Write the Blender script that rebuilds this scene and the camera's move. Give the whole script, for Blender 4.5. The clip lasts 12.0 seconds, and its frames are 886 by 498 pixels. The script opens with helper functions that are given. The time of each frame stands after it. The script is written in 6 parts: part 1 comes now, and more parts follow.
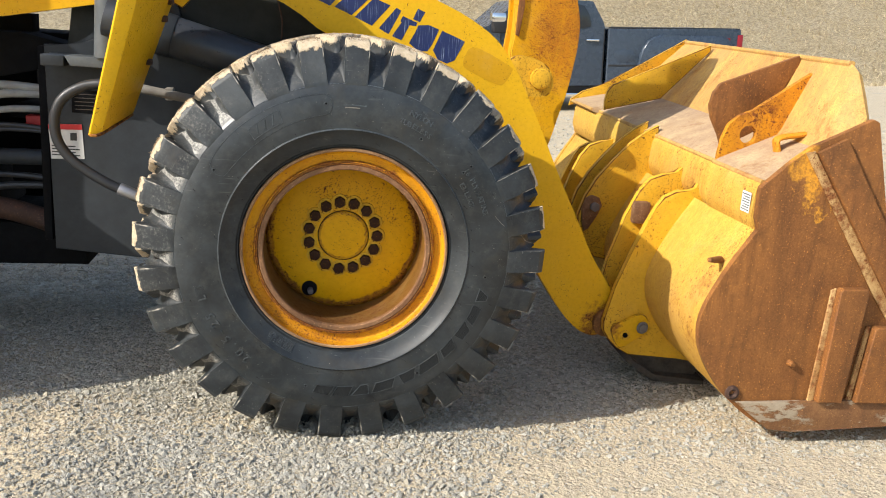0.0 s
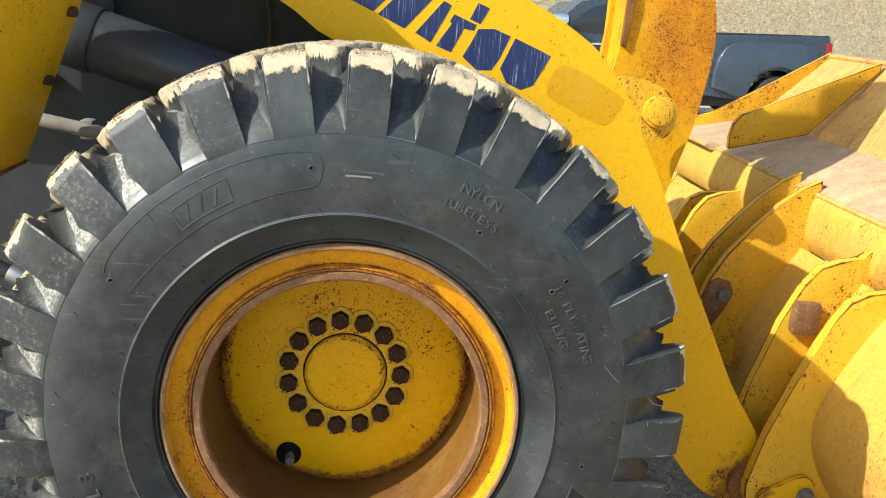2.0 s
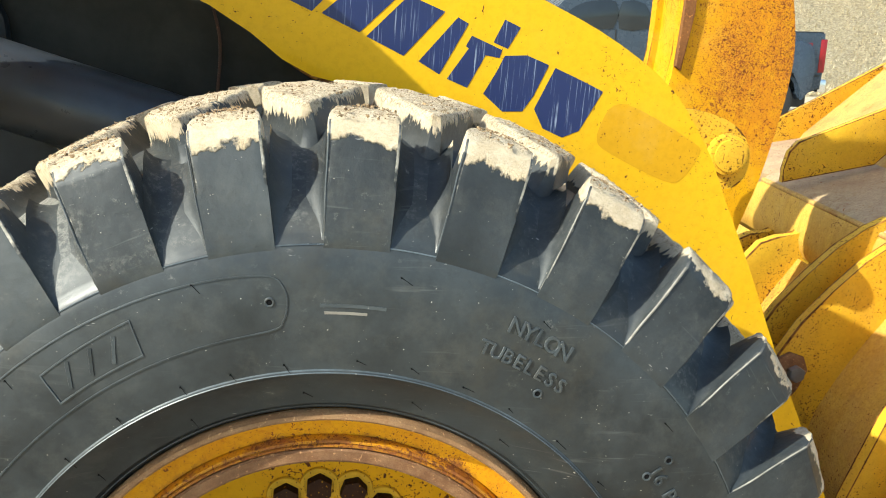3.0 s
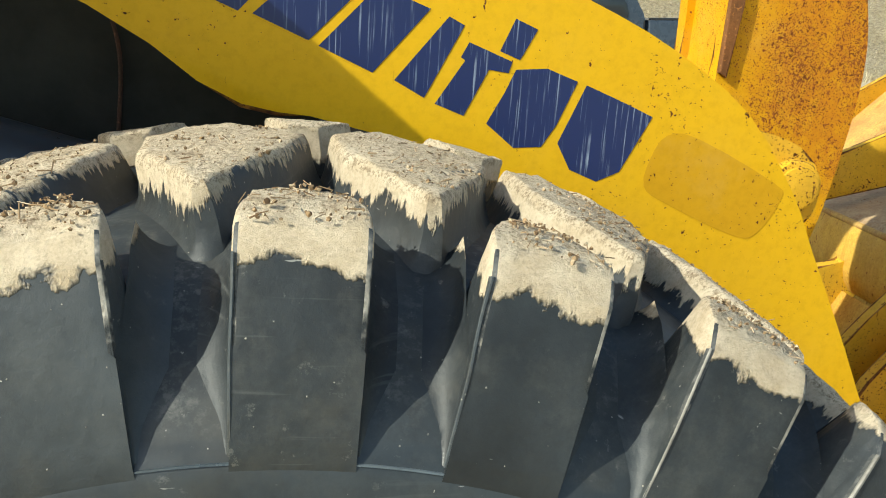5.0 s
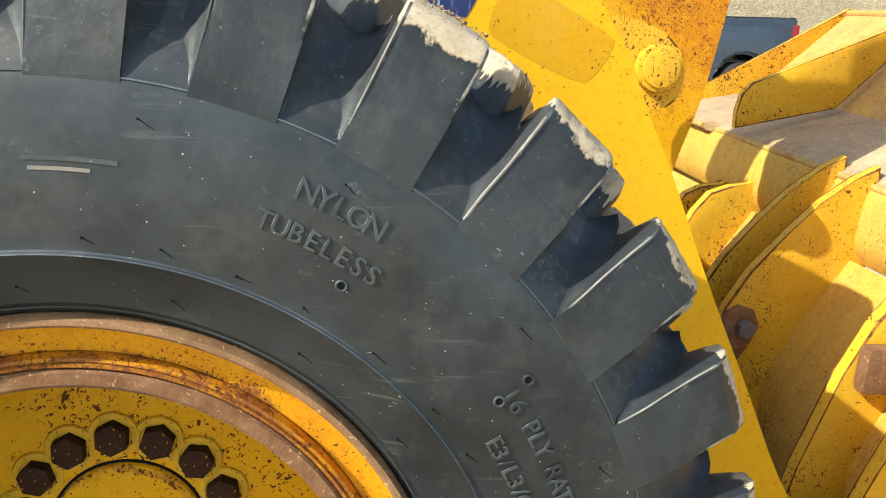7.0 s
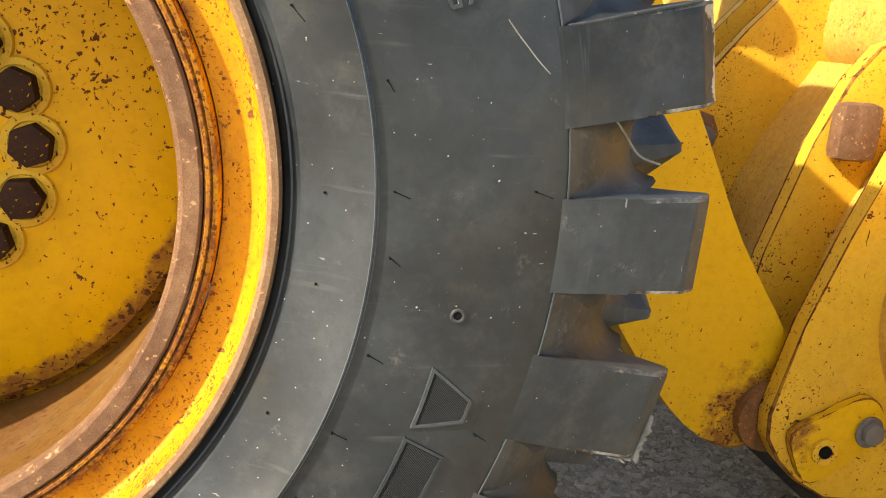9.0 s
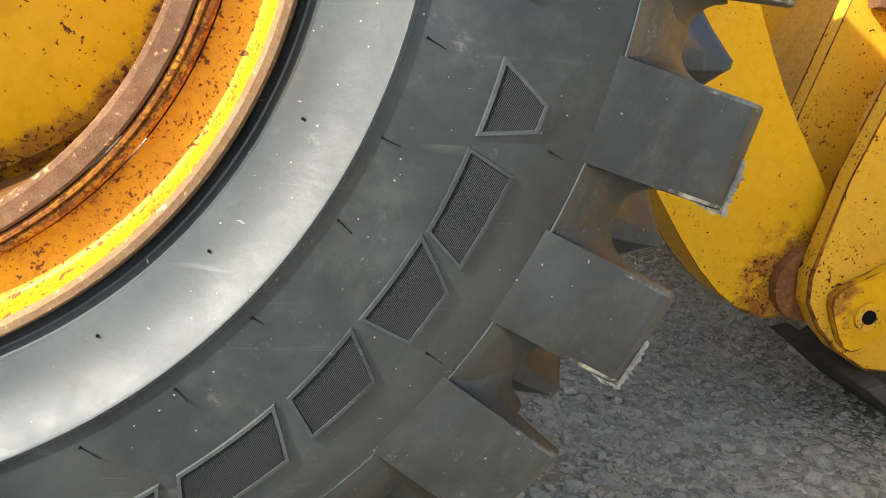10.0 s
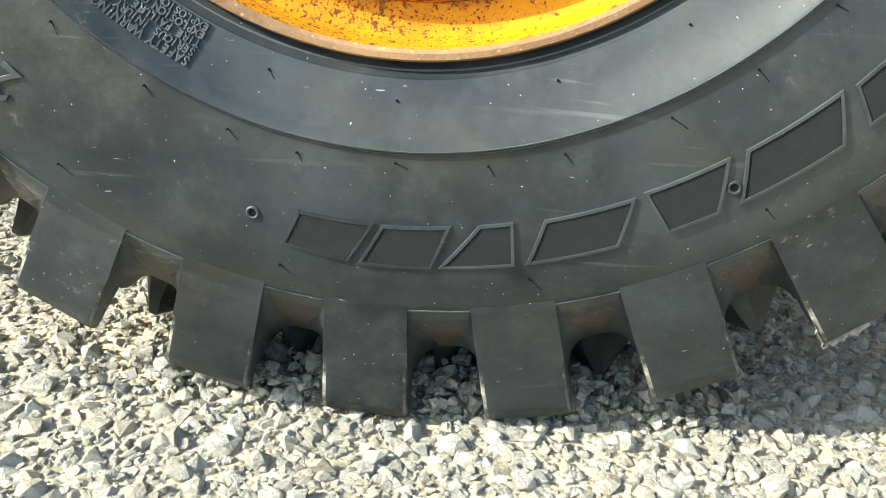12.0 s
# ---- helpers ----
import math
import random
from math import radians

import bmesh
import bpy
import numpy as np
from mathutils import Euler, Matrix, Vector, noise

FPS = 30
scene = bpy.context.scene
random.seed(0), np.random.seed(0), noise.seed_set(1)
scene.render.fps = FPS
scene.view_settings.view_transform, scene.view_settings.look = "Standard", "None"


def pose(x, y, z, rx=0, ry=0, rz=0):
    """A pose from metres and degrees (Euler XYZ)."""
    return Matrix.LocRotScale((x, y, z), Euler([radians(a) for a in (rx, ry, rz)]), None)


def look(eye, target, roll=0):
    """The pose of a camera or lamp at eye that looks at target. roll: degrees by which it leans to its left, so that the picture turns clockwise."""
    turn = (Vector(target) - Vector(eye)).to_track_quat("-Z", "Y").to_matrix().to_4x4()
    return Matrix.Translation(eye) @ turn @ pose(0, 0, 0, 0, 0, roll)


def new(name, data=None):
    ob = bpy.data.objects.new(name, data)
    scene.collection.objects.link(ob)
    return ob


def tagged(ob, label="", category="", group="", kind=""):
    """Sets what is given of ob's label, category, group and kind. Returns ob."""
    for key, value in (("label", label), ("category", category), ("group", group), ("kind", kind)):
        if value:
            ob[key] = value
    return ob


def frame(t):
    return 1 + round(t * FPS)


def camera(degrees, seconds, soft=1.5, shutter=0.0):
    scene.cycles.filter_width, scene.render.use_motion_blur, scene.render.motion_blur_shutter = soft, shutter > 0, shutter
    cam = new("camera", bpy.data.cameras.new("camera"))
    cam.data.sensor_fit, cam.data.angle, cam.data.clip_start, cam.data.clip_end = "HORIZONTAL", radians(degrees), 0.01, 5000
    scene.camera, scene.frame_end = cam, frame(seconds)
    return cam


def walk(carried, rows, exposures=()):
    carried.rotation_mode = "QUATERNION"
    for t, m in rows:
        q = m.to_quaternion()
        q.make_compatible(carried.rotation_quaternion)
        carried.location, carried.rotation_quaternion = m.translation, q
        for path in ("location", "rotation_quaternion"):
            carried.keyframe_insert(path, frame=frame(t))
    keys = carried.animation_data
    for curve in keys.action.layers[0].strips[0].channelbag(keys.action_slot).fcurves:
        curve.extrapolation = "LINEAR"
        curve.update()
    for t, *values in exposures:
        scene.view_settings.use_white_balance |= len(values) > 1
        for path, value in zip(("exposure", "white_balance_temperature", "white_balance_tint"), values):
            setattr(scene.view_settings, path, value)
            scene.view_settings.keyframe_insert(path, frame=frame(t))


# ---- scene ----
cam = camera(52.85, 12.0, 1.0)
PATH = [
    (0, (-0.127, -3.074, 1.571), (0.169, -1.160, 1.075), 4.2),
    (0.5, (-0.024, -2.804, 1.565), (0.256, -0.888, 1.062), 4.1),
    (1, (-0.034, -2.483, 1.534), (0.175, -0.563, 1.017), 4.7),
    (1.5, (-0.069, -2.089, 1.573), (0.127, -0.163, 1.070), 5.2),
    (2, (0.004, -1.678, 1.568), (0.200, 0.248, 1.064), 5.2),
    (2.5, (0.034, -1.337, 1.599), (0.224, 0.588, 1.092), 5.2),
    (3, (-0.017, -1.004, 1.613), (0.227, 0.914, 1.101), 4.9),
    (3.5, (-0.043, -0.770, 1.633), (0.300, 1.132, 1.116), 4.7),
    (3.7, (-0.030, -0.674, 1.624), (0.314, 1.226, 1.100), 4.9),
    (5.3, (0.014, -0.488, 1.614), (0.313, 1.419, 1.091), 3.9),
    (5.5, (0.011, -0.498, 1.607), (0.312, 1.409, 1.086), 3.7),
    (6, (0.018, -0.595, 1.557), (0.310, 1.318, 1.049), 3.7),
    (6.5, (0.072, -0.744, 1.501), (0.375, 1.166, 0.991), 4.0),
    (7, (0.218, -0.780, 1.411), (0.503, 1.134, 0.905), 4.7),
    (7.2, (0.268, -0.780, 1.352), (0.543, 1.139, 0.860), 4.8),
    (8.8, (0.373, -0.664, 0.927), (0.736, 1.244, 0.452), 4.9),
    (9, (0.370, -0.658, 0.891), (0.733, 1.251, 0.414), 4.9),
    (9.5, (0.362, -0.619, 0.783), (0.753, 1.278, 0.285), 4.7),
    (10, (0.337, -0.584, 0.656), (0.752, 1.304, 0.142), 5.1),
    (10.5, (0.306, -0.620, 0.574), (0.729, 1.265, 0.056), 5.2),
    (11, (0.250, -0.671, 0.511), (0.539, 1.218, -0.080), 4.9),
    (11.5, (0.181, -0.705, 0.498), (0.271, 1.167, -0.200), 4.5),
    (12, (0.099, -0.727, 0.508), (-0.037, 1.126, -0.230), 3.1),
]
EXPOSURES = [(0, 0.40, 6550, 10), (1.5, 0.57, 6500, 5), (3.0, 0.84, 6500, 0), (3.5, 0.60, 6500, -2), (5.5, 0.36, 6600, -2), (6.5, 0.66, 6750, 2), (7, 0.78, 6600, 4), (9, 1.02, 7200, 10), (10, 1.25, 6600, 6), (11, 1.62, 6400, 0), (11.5, 1.52, 6400, 0), (12, 1.28, 6400, 0)]
walk(cam, [(t, look(eye, target, roll)) for t, eye, target, roll in PATH], EXPOSURES)


# ---------------------------------------------------------------- world, sun
SUN_AZ, SUN_EL = 23.0, 34.0          # heading of the light over the ground from +x, height of the sun
world = bpy.data.worlds.new("world")
scene.world = world
world.use_nodes = True
wn = world.node_tree
sky = wn.nodes.new("ShaderNodeTexSky")
sky.sky_type = "NISHITA"
sky.sun_disc = False
sky.sun_elevation = radians(SUN_EL)
sky.sun_rotation = radians(270.0 - SUN_AZ)
sky.dust_density = 1.5
wn.links.new(sky.outputs[0], wn.nodes["Background"].inputs[0])
wn.nodes["Background"].inputs[1].default_value = 0.178
sun_dir = Vector((math.cos(radians(SUN_AZ)) * math.cos(radians(SUN_EL)), math.sin(radians(SUN_AZ)) * math.cos(radians(SUN_EL)), -math.sin(radians(SUN_EL))))
sun = new("sun", bpy.data.lights.new("sun", "SUN"))
sun.data.energy, sun.data.angle, sun.data.color = 4.6, radians(0.53), (1.0, 0.955, 0.88)
sun.rotation_euler = sun_dir.to_track_quat("-Z", "Y").to_euler()
sun.location = (-8, -4, 10)


# ---------------------------------------------------------------- materials
class Mat:
    """A small builder of node materials."""
    def __init__(self, name):
        self.m = bpy.data.materials.new(name)
        self.m.use_nodes = True
        self.t = self.m.node_tree
        self.b = self.t.nodes["Principled BSDF"]
        self.co = self.t.nodes.new("ShaderNodeTexCoord").outputs["Object"]

    def node(self, kind, **values):
        n = self.t.nodes.new(kind)
        for k, v in values.items():
            n.inputs[k.replace("_", " ")].default_value = v
        return n

    def link(self, a, b):
        self.t.links.new(a, b)

    def noise(self, scale, detail=6.0, rough=0.6, co=None):
        n = self.node("ShaderNodeTexNoise", Scale=scale, Detail=detail, Roughness=rough)
        self.link(co or self.co, n.inputs["Vector"])
        return n.outputs[0]

    def voronoi(self, scale, feature="F1", out=0, co=None, rand=1.0):
        n = self.node("ShaderNodeTexVoronoi", Scale=scale, Randomness=rand)
        n.feature = feature
        self.link(co or self.co, n.inputs["Vector"])
        return n.outputs[out]

    def ramp(self, x, lo, hi, a=0.0, b=1.0):
        n = self.node("ShaderNodeMapRange")
        n.inputs[1].default_value, n.inputs[2].default_value, n.inputs[3].default_value, n.inputs[4].default_value = lo, hi, a, b
        self.link(x, n.inputs[0])
        return n.outputs[0]

    def math(self, op, a, b):
        n = self.node("ShaderNodeMath")
        n.operation = op
        for i, v in enumerate((a, b)):
            if isinstance(v, (int, float)):
                n.inputs[i].default_value = v
            else:
                self.link(v, n.inputs[i])
        return n.outputs[0]

    def mix(self, f, a, b):
        n = self.node("ShaderNodeMix")
        n.data_type = "RGBA"
        for i, v in ((0, f), (6, a), (7, b)):
            if isinstance(v, tuple):
                n.inputs[i].default_value = (*v, 1.0)
            elif isinstance(v, (int, float)):
                n.inputs[i].default_value = v
            else:
                self.link(v, n.inputs[i])
        return n.outputs[2]

    def stretch(self, sx, sy, sz):
        n = self.node("ShaderNodeMapping")
        n.inputs["Scale"].default_value = (sx, sy, sz)
        self.link(self.co, n.inputs["Vector"])
        return n.outputs[0]

    def colour(self, c):
        if isinstance(c, tuple):
            self.b.inputs["Base Color"].default_value = (*c, 1.0)
        else:
            self.link(c, self.b.inputs["Base Color"])
        return self

    def rough(self, r):
        if isinstance(r, (int, float)):
            self.b.inputs["Roughness"].default_value = r
        else:
            self.link(r, self.b.inputs["Roughness"])
        return self

    def bump(self, h, strength=0.3, dist=0.01):
        n = self.node("ShaderNodeBump", Strength=strength, Distance=dist)
        self.link(h, n.inputs["Height"])
        self.link(n.outputs[0], self.b.inputs["Normal"])
        return self


def paint_mat(name, base, dark, chips=0.5, rust=(0.070, 0.024, 0.008), rust_patch=0.72, patch_scale=2.5, gloss=0.42, stain=0.0, stain_colour=(0.42, 0.15, 0.02), spot=None, rings=(), dusty=0.16, runs=0.0, peel=0.15, fine=1.0, spot_colour=(0.24, 0.085, 0.02)):
    """Old machine paint: faded unevenly, with ragged chips and scratches that show rust, rusty patches and brown stains. chips: how many show.
    spot: (x, y, z, radius) of a place rubbed to rust; rings: (inner, outer radius) about the y axis where rust has crept in."""
    k = Mat(name)
    fade = k.noise(1.7, 5)
    body = k.mix(k.ramp(fade, 0.35, 0.7), base, dark)
    grain = k.noise(60, 4, 0.7)
    body = k.mix(k.ramp(grain, 0.45, 0.75, 0, 0.25), body, tuple(c * 0.55 for c in dark))
    dust = k.math("MULTIPLY", k.ramp(k.noise(9, 6, 0.7), 0.48, 0.75), dusty)
    body = k.mix(dust, body, (0.55, 0.42, 0.22))
    warp = k.node("ShaderNodeMixRGB")
    warp.blend_type = "ADD"
    warp.inputs[0].default_value = 0.012
    k.link(k.co, warp.inputs[1])
    wob = k.node("ShaderNodeTexNoise", Scale=38.0, Detail=2.0)
    k.link(k.co, wob.inputs["Vector"])
    k.link(wob.outputs[1], warp.inputs[2])
    wco = warp.outputs[0]
    rusty = None
    if spot:
        off = k.node("ShaderNodeVectorMath")
        off.operation = "DISTANCE"
        off.inputs[1].default_value = spot[:3]
        k.link(k.co, off.inputs[0])
        rusty = k.ramp(k.math("ADD", off.outputs["Value"], k.ramp(k.noise(24, 5, 0.7), 0.3, 0.7, -0.05, 0.05)), spot[3] * 0.6, spot[3], 1, 0)
    if rings:
        sep = k.node("ShaderNodeSeparateXYZ")
        k.link(k.co, sep.inputs[0])
        rad = k.math("POWER", k.math("ADD", k.math("MULTIPLY", sep.outputs[0], sep.outputs[0]), k.math("MULTIPLY", sep.outputs[2], sep.outputs[2])), 0.5)
        rad = k.math("ADD", rad, k.ramp(k.noise(16, 6, 0.75), 0.3, 0.7, -0.012, 0.012))
        for r0, r1 in rings:
            band = k.math("MULTIPLY", k.ramp(rad, r0 - 0.004, r0 + 0.006), k.ramp(rad, r1 - 0.006, r1 + 0.004, 1, 0))
            rusty = band if rusty is None else k.math("MAXIMUM", rusty, band)
    if stain:
        streak = k.math("MULTIPLY", k.ramp(k.noise(6, 7, 0.7, k.stretch(1.6, 1.6, 0.7)), 0.40, 0.72), stain)
        body = k.mix(streak, body, stain_colour)
        body = k.mix(k.math("MULTIPLY", k.ramp(k.noise(150, 4, 0.75), 0.5, 0.68), stain), body, stain_colour)
    if runs:
        drip = k.math("MULTIPLY", k.ramp(k.noise(42, 4, 0.65, k.stretch(1, 1, 0.07)), 0.50, 0.68), k.ramp(k.noise(3.3, 5, 0.7), 0.36, 0.60))
        body = k.mix(k.math("MULTIPLY", drip, runs), body, stain_colour)
        body = k.mix(k.math("MULTIPLY", k.math("MULTIPLY", k.ramp(k.noise(115, 5, 0.8), 0.48, 0.58), k.ramp(k.noise(2.8, 5, 0.7), 0.36, 0.62, 0.25, 1.0)), 1.0 * runs), body, stain_colour)
        body = k.mix(k.math("MULTIPLY", k.ramp(k.noise(2.4, 6, 0.75), 0.50, 0.68), 0.5 * runs), body, (0.40, 0.24, 0.10))
    if rusty is not None:
        body = k.mix(k.math("MULTIPLY", rusty, k.ramp(k.noise(45, 4, 0.7), 0.3, 0.6, 0.45, 0.95)), body, spot_colour)
    area = k.ramp(k.noise(3.2, 5, 0.75), 0.30, 0.70, -0.5, 0.5)
    if rusty is not None:
        area = k.math("ADD", area, k.math("MULTIPLY", rusty, 0.5))
    top = 0.735 - 0.085 * chips
    big = k.ramp(k.math("ADD", k.noise(74 * fine, 3, 0.6, wco), k.math("MULTIPLY", area, 0.17)), top, top + 0.018)
    small = k.ramp(k.math("ADD", k.noise(190 * fine, 3, 0.55, wco), k.math("MULTIPLY", area, 0.20)), top - 0.015, top + 0.015)
    cut = k.node("ShaderNodeMapping")
    cut.inputs["Rotation"].default_value = (0.5, 0.9, 0.3)
    cut.inputs["Scale"].default_value = (190, 190, 17)
    k.link(wco, cut.inputs["Vector"])
    lines = k.math("MULTIPLY", k.ramp(k.noise(1.0, 2, 0.5, cut.outputs[0]), 0.765 - 0.05 * chips, 0.785 - 0.05 * chips), k.ramp(k.noise(4.1, 3, 0.6), 0.46, 0.58))
    patch = k.ramp(k.noise(patch_scale, 8, 0.72), rust_patch, rust_patch + 0.14)
    patch = k.math("MULTIPLY", patch, k.ramp(k.noise(34, 5, 0.7), 0.36, 0.56))
    mask = k.math("MAXIMUM", k.math("MAXIMUM", big, small), k.math("MAXIMUM", lines, patch))
    rc = k.mix(k.ramp(k.noise(90, 4), 0.35, 0.7), rust, tuple(c * 2.4 for c in rust))
    k.colour(k.mix(mask, body, rc))
    k.rough(k.math("ADD", k.math("MULTIPLY", mask, 0.4), k.ramp(grain, 0.2, 0.8, gloss - 0.08, gloss + 0.12)))
    k.bump(k.math("SUBTRACT", k.math("MULTIPLY", grain, peel), mask), 0.5, 0.0014)
    k.b.inputs["Specular IOR Level"].default_value = 0.16
    return k.m


YELLOW = (0.72, 0.410, 0.011)
YELLOW2 = (0.67, 0.362, 0.009)
M_YEL = paint_mat("yellow_paint", YELLOW, YELLOW2, 0.26, spot=(1.225, 0.70, 0.270, 0.115), dusty=0.03)
M_DECAL = paint_mat("faded_yellow_foil", (0.60, 0.325, 0.010), (0.54, 0.27, 0.008), 0.15, gloss=0.55)
M_YEL_CHIP = paint_mat("chipped_yellow_paint", (0.75, 0.445, 0.034), (0.65, 0.345, 0.020), 1.05, rust_patch=0.67, patch_scale=3.0, stain=0.22, stain_colour=(0.36, 0.16, 0.020), gloss=0.5, dusty=0.10)
M_DISC = paint_mat("rust_edged_disc_paint", (0.74, 0.385, 0.003), (0.66, 0.322, 0.003), 0.72, rust_patch=0.70, patch_scale=3.0, stain=0.07, stain_colour=(0.40, 0.15, 0.010), dusty=0.02, rings=((0.268, 0.30), (0.0855, 0.094)))
M_YEL_RIM = paint_mat("rust_stained_rim_paint", (0.70, 0.350, 0.008), (0.62, 0.265, 0.007), 1.0, fine=1.7, rust=(0.11, 0.038, 0.012), rust_patch=0.72, patch_scale=4.0, dusty=0.03, stain=0.55, stain_colour=(0.40, 0.120, 0.010), rings=((0.300, 0.325), (0.3655, 0.385)))
M_BARREL = paint_mat("brown_stained_barrel_paint", (0.17, 0.085, 0.014), (0.10, 0.045, 0.010), 0.9, rust=(0.07, 0.026, 0.010), rust_patch=0.56, patch_scale=5.0, gloss=0.6, stain=0.7, stain_colour=(0.17, 0.066, 0.014))
M_BOLT = paint_mat("rusty_bolt_with_paint_flecks", (0.026, 0.012, 0.007), (0.014, 0.008, 0.006), 0.25, rust=(0.26, 0.125, 0.006), rust_patch=0.68, patch_scale=30.0, gloss=0.7, stain=0.6, stain_colour=(0.065, 0.024, 0.009), dusty=0.0, peel=1.5)
M_YEL_WORN = paint_mat("worn_yellow_paint", (0.68, 0.425, 0.075), (0.60, 0.345, 0.050), 0.75, rust=(0.13, 0.050, 0.018), rust_patch=0.60, patch_scale=3.4, gloss=0.55, stain=0.42, stain_colour=(0.40, 0.185, 0.035), runs=0.62, peel=1.6)
M_GUARD = paint_mat("bleached_rusty_paint", (0.66, 0.44, 0.12), (0.58, 0.345, 0.08), 0.6, rust=(0.19, 0.075, 0.025), rust_patch=0.52, patch_scale=2.6, gloss=0.65, stain=0.9, stain_colour=(0.36, 0.19, 0.07), runs=0.9, peel=1.6)
M_SHELF = paint_mat("dusty_rubbed_paint", (0.52, 0.39, 0.22), (0.43, 0.305, 0.18), 0.5, rust=(0.16, 0.07, 0.03), rust_patch=0.54, gloss=0.75, stain=0.8, stain_colour=(0.27, 0.17, 0.115), runs=0.6, peel=1.6)
M_EDGE = paint_mat("rust_chipped_edge", (0.46, 0.21, 0.015), (0.28, 0.11, 0.015), 1.3, rust=(0.055, 0.021, 0.009), rust_patch=0.38, patch_scale=11.0, gloss=0.6, stain=0.9, stain_colour=(0.20, 0.072, 0.02))
M_WELD = paint_mat("tan_worn_weld", (0.62, 0.43, 0.20), (0.50, 0.31, 0.12), 0.9, rust=(0.12, 0.045, 0.016), rust_patch=0.42, patch_scale=9.0, gloss=0.7, stain=0.45, stain_colour=(0.27, 0.12, 0.04), peel=2.0)
M_ORANGE = paint_mat("orange_rusted_paint", (0.68, 0.315, 0.014), (0.56, 0.215, 0.014), 1.45, rust=(0.11, 0.038, 0.012), rust_patch=0.55, patch_scale=5.0, gloss=0.6, stain=0.65, stain_colour=(0.38, 0.125, 0.014))
M_YEL_LEVER = paint_mat("rust_spotted_yellow_paint", (0.74, 0.405, 0.006), (0.68, 0.335, 0.006), 0.95, fine=1.8, rust=(0.13, 0.042, 0.010), rust_patch=0.60, patch_scale=6.0, gloss=0.5, stain=0.16, stain_colour=(0.52, 0.19, 0.006), spot=(1.15, 1.21, 1.56, 0.34), spot_colour=(0.50, 0.185, 0.010))


def rust_mat(name, a, b, c, scale=9.0, mud=None, streaks=0.5, left=()):
    """Bare rusty steel with vertical run marks, dark stains and scratches. mud: how much dried mud clings to it. left: centres and radii of what is left of the paint."""
    k = Mat(name)
    n1, n2, n3 = k.noise(scale, 8, 0.75), k.noise(scale * 14, 6, 0.85), k.noise(2.2, 5, 0.6, k.stretch(1, 1, 0.35))
    col = k.mix(k.ramp(n1, 0.35, 0.68), a, b)
    col = k.mix(k.ramp(n2, 0.42, 0.7, 0, 0.7), col, c)
    col = k.mix(k.ramp(n3, 0.5, 0.72, 0, 0.55), col, tuple(min(1.0, v * 1.45) for v in b))
    runs = k.math("MULTIPLY", k.ramp(k.noise(26, 5, 0.7, k.stretch(1, 1, 0.10)), 0.45, 0.70), streaks)
    col = k.mix(runs, col, tuple(v * 0.62 for v in a))
    col = k.mix(k.ramp(k.noise(3.1, 6, 0.75), 0.52, 0.68, 0, 0.7), col, tuple(v * 0.42 for v in a))
    col = k.mix(k.ramp(k.noise(140, 3, 0.6), 0.62, 0.68, 0, 0.6), col, tuple(min(1.0, v * 2.2) for v in b))
    for spot in left:
        off = k.node("ShaderNodeVectorMath")
        off.operation = "DISTANCE"
        off.inputs[1].default_value = spot[:3]
        k.link(k.co, off.inputs[0])
        d = k.math("ADD", off.outputs["Value"], k.ramp(k.noise(9, 7, 0.75), 0.3, 0.7, -0.09, 0.09))
        paint = k.math("MULTIPLY", k.ramp(d, spot[3] * 0.35, spot[3], 0.95, 0), k.ramp(k.noise(70, 5, 0.75), 0.34, 0.56, 0.25, 1))
        col = k.mix(paint, col, (0.66, 0.29, 0.018))
    h = k.math("ADD", n1, k.math("MULTIPLY", n2, 0.7))
    if mud:
        m = k.math("MULTIPLY", k.ramp(k.noise(4.5, 8, 0.72, k.stretch(0.6, 1, 1.6)), 0.60 - 0.2 * mud, 0.64 - 0.2 * mud), k.ramp(k.noise(60, 4, 0.7), 0.25, 0.5, 0.5, 1))
        col = k.mix(m, col, k.mix(k.noise(70, 5, 0.7), (0.24, 0.185, 0.12), (0.42, 0.35, 0.25)))
        h = k.math("ADD", h, m)
    k.colour(col).rough(k.ramp(n2, 0.3, 0.7, 0.6, 0.9))
    k.bump(h, 0.55, 0.003)
    return k.m


M_RUST = rust_mat("bare_rusty_steel", (0.190, 0.068, 0.012), (0.290, 0.114, 0.022), (0.080, 0.029, 0.009), streaks=0.85)
M_SIDE = rust_mat("rusty_steel_with_paint_remains", (0.190, 0.068, 0.012), (0.290, 0.114, 0.022), (0.080, 0.029, 0.009), streaks=0.85, left=((1.70, 0.03, 1.15, 0.085), (1.76, 0.03, 1.06, 0.06), (1.82, 0.03, 0.97, 0.05)))
M_HEEL = rust_mat("mud_smeared_steel", (0.17, 0.072, 0.024), (0.25, 0.12, 0.042), (0.085, 0.036, 0.016), 7, mud=0.5)
M_RUST_RIM = rust_mat("rusty_rim_steel", (0.165, 0.066, 0.021), (0.310, 0.165, 0.075), (0.062, 0.022, 0.009), 48)
M_LIP = rust_mat("rubbed_rusty_lip", (0.25, 0.125, 0.050), (0.36, 0.215, 0.105), (0.13, 0.052, 0.018), 30, streaks=0.2)
M_RUST_DARK = rust_mat("dark_rusty_bolt_steel", (0.045, 0.022, 0.014), (0.09, 0.04, 0.022), (0.02, 0.012, 0.01), 40)


